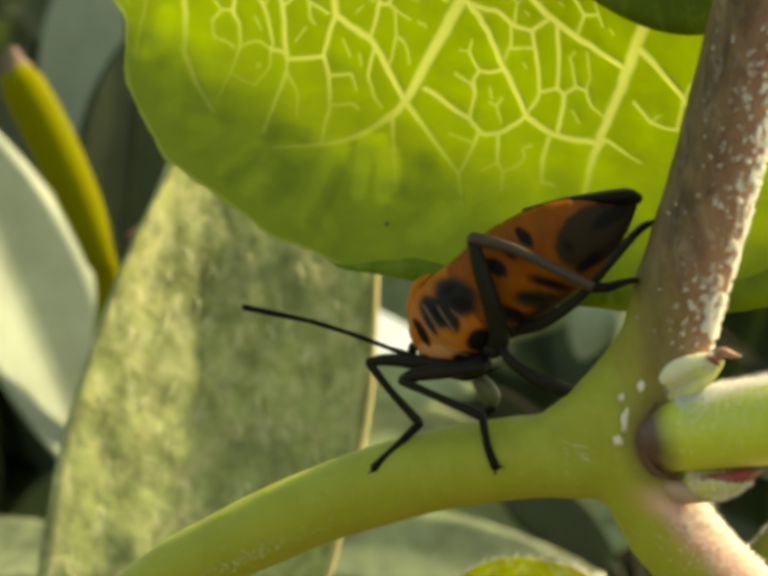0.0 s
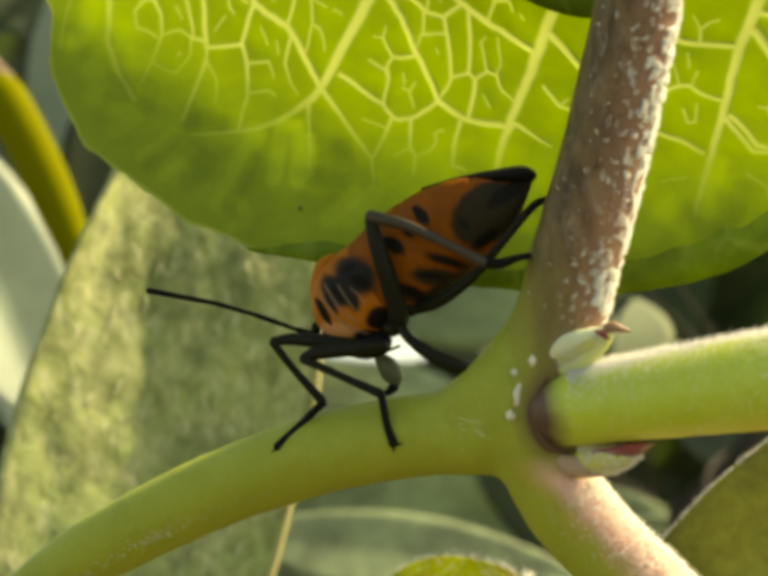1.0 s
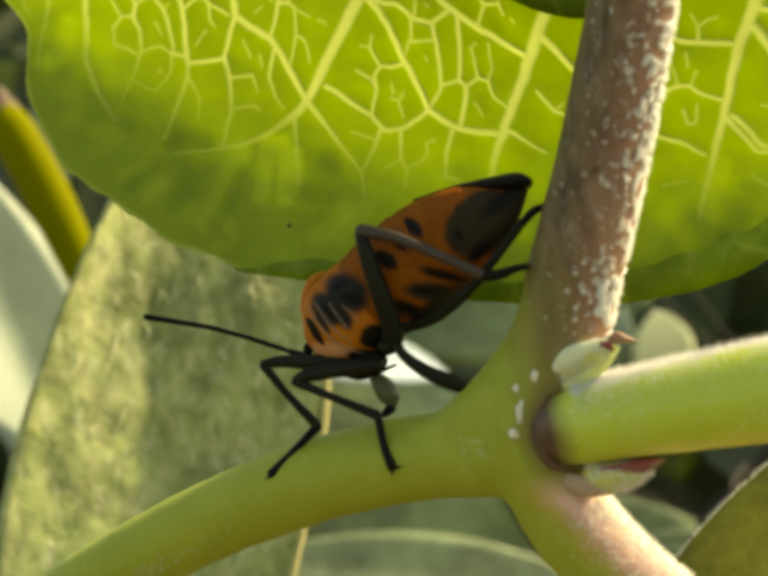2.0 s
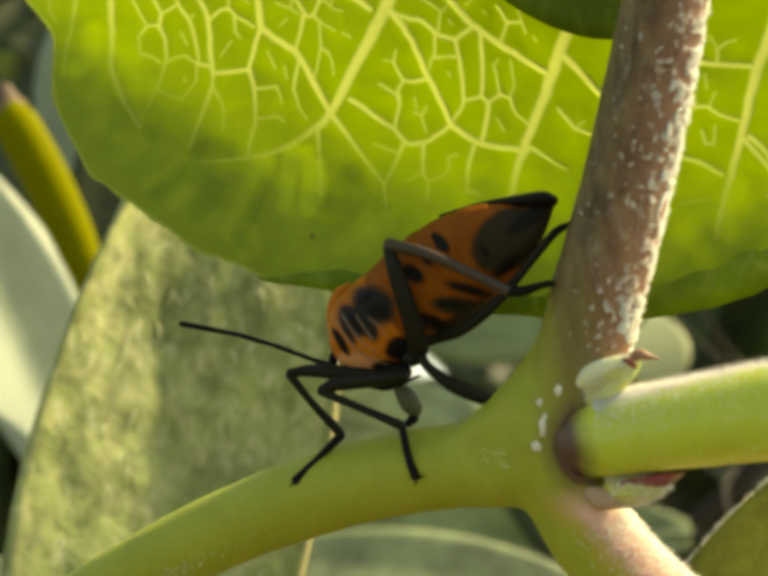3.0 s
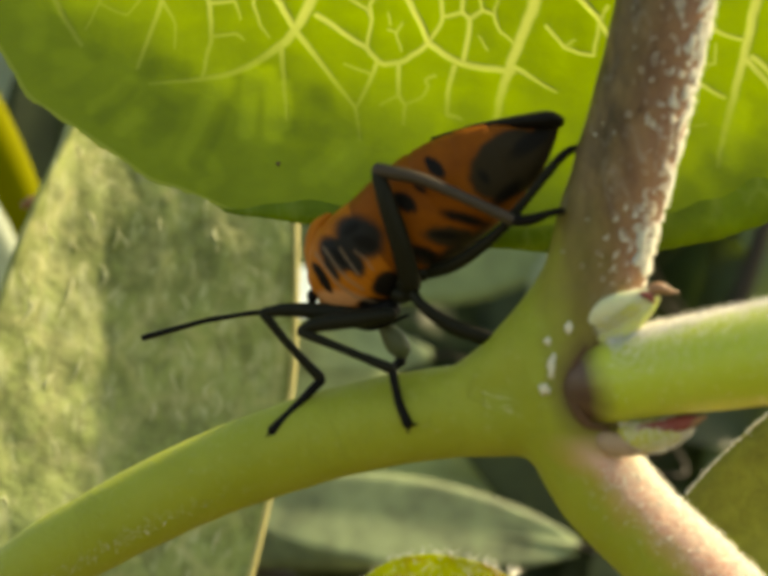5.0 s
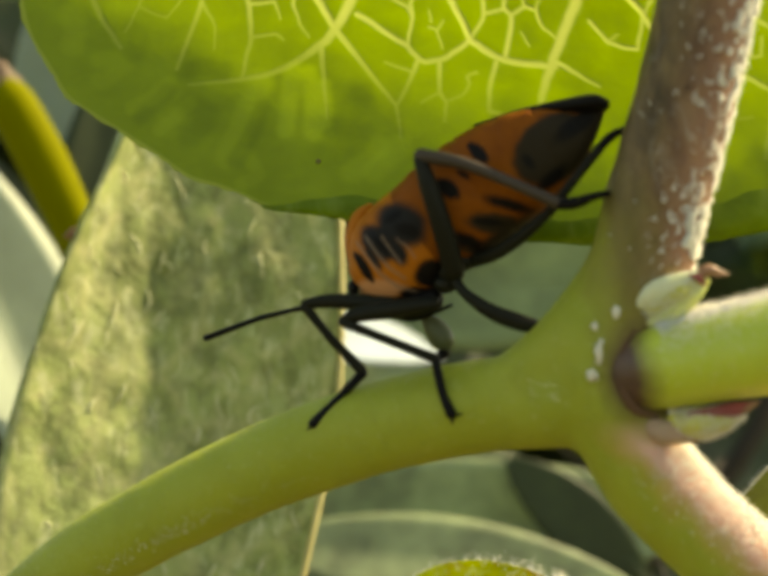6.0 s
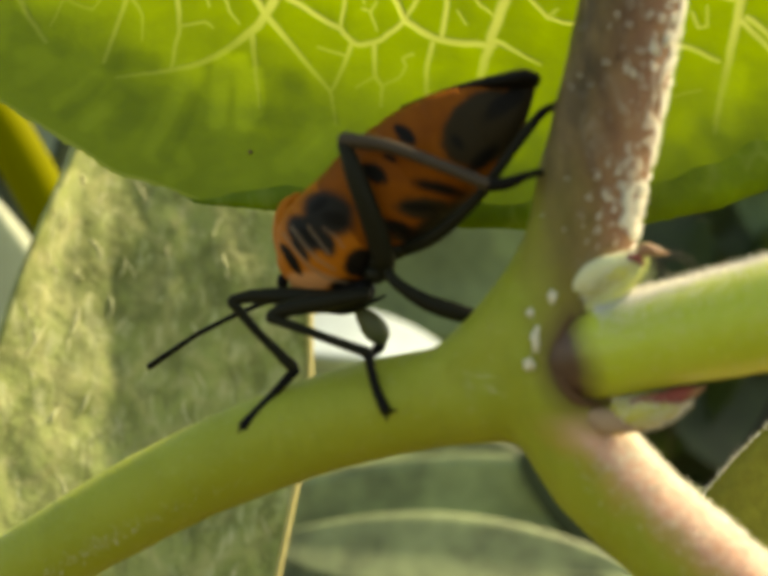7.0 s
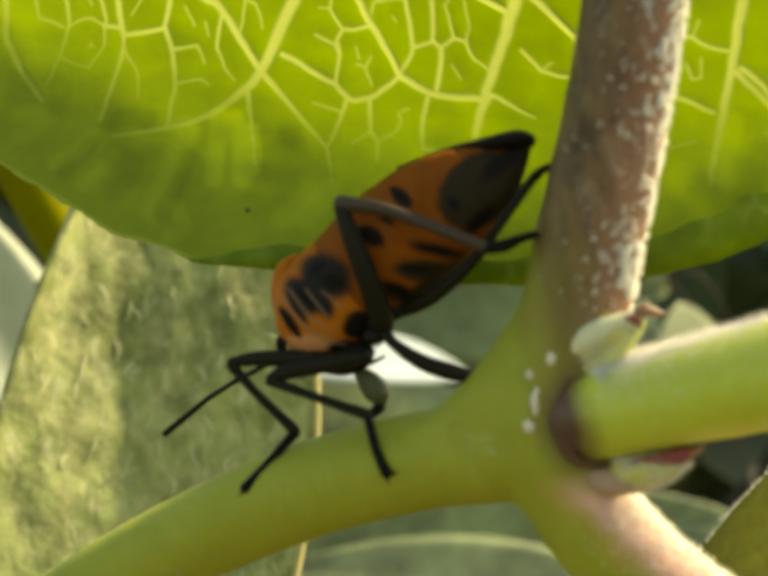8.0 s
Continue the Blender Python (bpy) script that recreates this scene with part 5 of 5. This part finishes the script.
def back_leaf(base, tip, width, face, mat, label, twig, owner=None, rib=0.5, **more):
    """A leaf of the shrubs behind, on a stalk that runs back to a twig."""
    ob = part("leaf", blade(base, tip, width, face, **more), mat, owner or BACK, label)
    b, w = Vector(base), Vector(twig)
    d = (Vector(tip) - b).normalized()
    part("midrib", rod([(*b, rib), (*b.lerp(Vector(tip), 0.5), 0.7 * rib), (*b.lerp(Vector(tip), 0.92), 0.24 * rib)], seg=8, steps=4), mat, ob)
    part("petiole", rod([(*(b + d * 0.5), 0.3), (*(b - d * 4), 0.2), (*w.lerp(b, 0.4), 0.25), (*w, 0.3)], seg=8, steps=4), WOOD, ob)
    return ob


def back_twig(pts, owner=None):
    part("branch", rod(pts, seg=10, steps=5, rough=0.1), WOOD, owner or BACK, "brown woody branch")


back_twig([(-38, 130, -712, 6), (-37, 130, -300, 4.5), (-38, 130, -80, 3), (-42, 140, 0, 2.2), (-44, 150, 90, 1.5)])
back_twig([(20, 160, -712, 6), (20, 158, -300, 4), (10, 155, -70, 2.4), (28, 152, -40, 1.8), (45, 150, -20, 1.4), (60, 150, 30, 0.9)], DEEP)
back_twig([(10, 155, -70, 2), (-22, 157, -42, 1.6), (-44, 153, -8, 1.2)], DEEP)
back_twig([(-42, 140, 0, 2), (-30, 110, 25, 1.4), (-20, 95, 34, 0.8)])
part("stalk", rod([(-37.3, 68, 15.0, 1.55), (-36.5, 68, 13.6, 1.96), (-34.0, 68, 9.1, 2.03), (-31.5, 68, 3.9, 1.81), (-30.1, 68, 0.2, 1.35), (-29.6, 70, -3.6, 1.04), (-31, 75, -20, 1.00), (-36, 110, -50, 1.25), (-38, 128, -82, 1.75)], seg=16, steps=5), YELLOW_STALK, BACK, "yellow-green stalk")
part("stalk_end", rod([(-37.8, 68, 17.1, 0.58), (-37.5, 68, 15.8, 1.24), (-37.2, 68, 14.8, 1.41)], seg=12, steps=4, rough=0.3), WITHERED, BACK, "withered brown stalk end")
part("stalk", rod([(-23.6, 48, 1.9, 0.2), (-22.9, 48, 2.1, 0.45), (-21.2, 48, 2.6, 0.45), (-18, 46, 6, 0.5), (-12.3, 46, 17, 0.5)], seg=10, steps=4), RED_STALK, DUSTY, "thin red stalk")

back_leaf((-29.5, 70, -20.5), (-47.0, 75, 15.0), 13.5, (0.46, -0.66, 0.6), PALE_LEAF, "pale glaucous leaf in soft sunlight", (-37, 125, -70), rib=0.05, bend=1.5, fold=0.2)
back_leaf((-45.0, 148, -25.0), (-66.0, 156, 23.0), 21.0, (0.6, -0.8, 0.1), DARK_LEAF, "dark green leaf behind a paler one", (-38, 130, -80), bend=2, fold=0.05)
back_leaf((-36.5, 100, 34.0), (-41.5, 100, 9.0), 8.5, (0.1, -1, 0.5), PALE_LEAF, "grey-green hanging leaf", (-43, 146, 60), bend=1, fold=0.1)
back_leaf((-30.0, 88, 22.0), (-32.5, 88, -6.0), 12.0, (0.4, -0.8, 0.2), DARK_LEAF, "dark green leaf with its shade put into its colour", (-42, 142, 30), bend=1, fold=0.1)
back_leaf((-27.0, 60, -24.5), (-46.0, 62, -25.0), 7.5, (0.5, -0.5, 0.8), SOFT_LEAF, "light green leaf", (-37, 125, -75), bend=1, fold=0.06)
back_leaf((-21.5, 110, -8.9), (-1.0, 109, -10.7), 10.2, (0.6, -0.5, 0.8), SUNLIT_LEAF, "pale sunlit leaf between the shoots", (-44, 153, -8), bend=1.5, fold=0.04, owner=DEEP)
back_leaf((23.0, 122, -1.0), (-14.0, 124, -4.0), 17.0, (0.2, -1, 0.3), HAZE_LEAF, "soft green leaf in half shade", (45, 150, -15), bend=1.5, fold=0.08, owner=DEEP)
back_leaf((24.0, 95, -25.5), (-34.0, 95, -30.0), 15.0, (0.0, -1, 0.25), SOFT_LEAF, "pale grey-green leaf under the shoot", (40, 150, -25), bend=1.5, fold=0.08, owner=DEEP)
back_leaf((12.0, 125, -25.5), (-38.0, 128, -20.0), 13.0, (0.1, -0.8, 0.5), SOFT_LEAF, "green leaf under the shoot", (30, 150, -32), bend=2, fold=0.08, owner=DEEP)
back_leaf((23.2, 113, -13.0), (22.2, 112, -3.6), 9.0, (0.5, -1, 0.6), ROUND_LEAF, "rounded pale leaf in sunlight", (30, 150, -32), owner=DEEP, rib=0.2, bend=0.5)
back_leaf((18.0, 112, -3.0), (15.5, 112, -11.5), 6.0, (0.5, -1, 0.6), PALE_LEAF, "small pale leaf in broken light", (45, 150, -15), owner=DEEP, rib=0.2, bend=0.5)
# an added dark blade takes the place of the shade band below the fork
back_leaf((18.0, 92, -31.2), (4.0, 92, -19.4), 6.5, (0.1, -1, 0.1), DARK_LEAF, "dark leaf-shaped sheet standing for the shade under the fork", (30, 150, -32), bend=0.5, owner=DEEP)
back_leaf((15.5, 86, -31.0), (-20.0, 86, -26.8), 9.0, (0.1, -0.9, 0.5), SOFT_LEAF, "pale green leaf in front of a darker one", (30, 150, -40), bend=1.0, fold=0.06, owner=DEEP)
back_leaf((4.0, 118, -16.0), (-29.0, 116, -12.5), 8.0, (0.1, -0.9, 0.4), SOFT_LEAF, "grey-green leaf above the shoot", (30, 150, -32), bend=1.0, owner=DEEP)
HAIRY = back_leaf((26.0, 9, -3.5), (9.0, 8.5, -20.5), 8.0, (0.45, -1, 0.3), OLIVE_LEAF, "olive leaf with a hairy pale edge", (30, 20, -30), owner=SHRUB, rib=0.2, bend=0.6, fold=0.05)
RIM = [HAIRY.data.vertices[i * 11 + j].co / MM + Vector(SHRUB["at"]) for i in range(3, 17) for j in (0, 10)]
part("fuzz", hairs(bmesh.new(), 1500, lambda i: (lambda k: (RIM[k].lerp(RIM[k + 2], random.random()), Vector((-0.5, -0.4, 0.6))))(random.randrange(len(RIM) - 2)), 0.3, 0.02), FUZZ, HAIRY, kind="stuff")


def young_leaf():
    """The small hairy yellow-green leaf that stands up under the shoot."""
    ob = part("young_leaf", blade((-3.6, 14.5, -24.4), (7.0, 13.5, -13.9), 9.2, (-0.3, -1, 0.5), 0.9, 0.10, 1.7, 0.5, 0.3, 30, 16), YOUNG_LEAF, SHRUB, "small hairy yellow-green young leaf")
    v = [q.co.copy() / MM + Vector(SHRUB["at"]) for q in ob.data.vertices]

    def root(i):
        p = random.choice(v)
        return p, Vector((0.3, -0.5, 0.9))
    part("fuzz", hairs(bmesh.new(), 3200, root, 0.75, 0.012), FUZZ, ob, kind="stuff")
    part("petiole", rod([(-3.2, 14.5, -23.5, 0.5), (-3.5, 15, -29, 0.6), (10, 6, -40, 0.8), (27, -1, -38, 0.9)], seg=10), PETIOLE, ob)
    return ob


YOUNG = young_leaf()


def thicket():
    """Dense leaves farther back, past counting."""
    rng = random.Random(5)
    bm = bmesh.new()
    for i in range(1500):
        y = rng.uniform(170, 420)
        k = (y + 60) / 260
        c = Vector((rng.uniform(-110, 100) * k, y, rng.uniform(-75, 75) * k))
        d = Vector((rng.uniform(-1, 1), rng.uniform(-0.5, 0.3), rng.uniform(-1, 0.6))).normalized()
        n = Vector((rng.uniform(-0.6, 0.6), -0.7, rng.uniform(0.1, 1))).normalized()
        n = (n - d * n.dot(d)).normalized()
        s = d.cross(n)
        ln, w = rng.uniform(22, 42), rng.uniform(7, 13)
        rows = []
        for u in np.linspace(0, 1, 7):
            ww = w * math.sin(math.pi * (0.05 + 0.93 * u)) ** 0.8
            mid = c + d * ln * (u - 0.5) - n * 3 * (u - 0.5) ** 2 * 4
            rows.append([bm.verts.new(mid + s * ww * v + n * 0.25 * w * abs(v)) for v in (-1, -0.5, 0, 0.5, 1)])
        for a, b in zip(rows, rows[1:]):
            for j in range(4):
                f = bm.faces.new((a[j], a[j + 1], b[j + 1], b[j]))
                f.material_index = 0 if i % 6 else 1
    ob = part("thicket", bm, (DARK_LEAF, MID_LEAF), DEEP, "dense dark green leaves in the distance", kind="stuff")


thicket()


# ---- what moves: the feeler swings down and searches ----
FEELS = [
    (0, -0.961, -0.105, 0.257), (0.5, -0.957, -0.149, 0.248), (1.0, -0.967, -0.093, 0.239), (1.5, -0.972, 0.064, 0.225),
    (3.0, -0.921, 0.321, 0.220), (3.5, -0.936, 0.297, 0.191), (4.0, -0.927, 0.326, 0.185), (4.5, -0.920, 0.359, 0.156),
    (4.7, -0.933, 0.359, -0.018), (5.8, -0.778, 0.547, -0.309), (6.0, -0.792, 0.570, -0.219), (6.2, -0.769, 0.612, -0.186),
    (6.4, -0.703, 0.574, -0.420), (6.5, -0.653, 0.543, -0.528), (6.6, -0.712, 0.589, -0.382), (6.8, -0.741, 0.578, -0.341),
    (7.0, -0.732, 0.580, -0.357), (7.2, -0.541, 0.550, -0.636), (7.4, -0.343, 0.737, -0.583), (7.5, -0.466, 0.626, -0.625),
    (7.6, -0.568, 0.596, -0.568), (7.8, -0.604, 0.626, -0.493), (8.0, -0.663, 0.633, -0.400),
]


def motions():
    base = Vector(BUG["at"])
    at = (Vector(FEELER_AT) - base) * MM
    rows = []
    for t, x, y, z in FEELS:
        turn = Vector((x, y, z)).to_track_quat("X", "Z").to_matrix().to_4x4()
        rows.append((t, Matrix.Translation(at) @ turn))
    walk(FEELER, rows)
    # the young leaf under the shoot sinks a little as the wind turns: seconds and mm
    sink = [(0, 0.3), (0.5, 0), (1, 0.8), (1.5, 1.0), (3, 1.5), (4.5, 1.6), (6, 0.9), (6.5, 2.0), (7, 2.4), (8, 2.4)]
    walk(YOUNG, [(t, pose(0, 0, -d * MM)) for t, d in sink])
    # the shrubs behind lean over in the wind, each about its foot: seconds and mm of drift at the height of the bug
    lean(DUSTY, [(0, 0), (0.5, 0), (1, -0.1), (1.5, 0.25), (3, 0.75), (3.5, 1.05), (4, 2.1), (4.5, 1.85), (5.8, 2.6), (6, 2.5), (6.5, 2.65), (7, 2.7), (7.5, 2.85), (8, 3.0)])
    lean(BACK, [(0, 0), (0.5, -0.4), (1, 0.9), (1.5, 2.4), (3, 2.8), (3.5, 3.6), (4, 5.6), (4.5, 5.6), (6, 7.6), (6.5, 8.2), (7, 9.0), (7.5, 9.6), (8, 10.2)], -0.1)
    lean(DEEP, [(0, 0), (0.5, 0.6), (1, 1.6), (1.5, 2.8), (3, 4.2), (3.5, 5.2), (4, 7.6), (4.5, 7.8), (6, 9.4), (6.5, 10.0), (7, 11.4), (7.5, 12.2), (8, 13.0)], 0.2)


def lean(shrub, rows, lift=0.0):
    foot = Matrix.Translation(Vector(shrub["at"]) * MM)
    walk(shrub, [(t, foot @ pose(0, 0, lift * dx * MM, 0, math.degrees(math.asin(dx / 700)), 0)) for t, dx in rows])


motions()
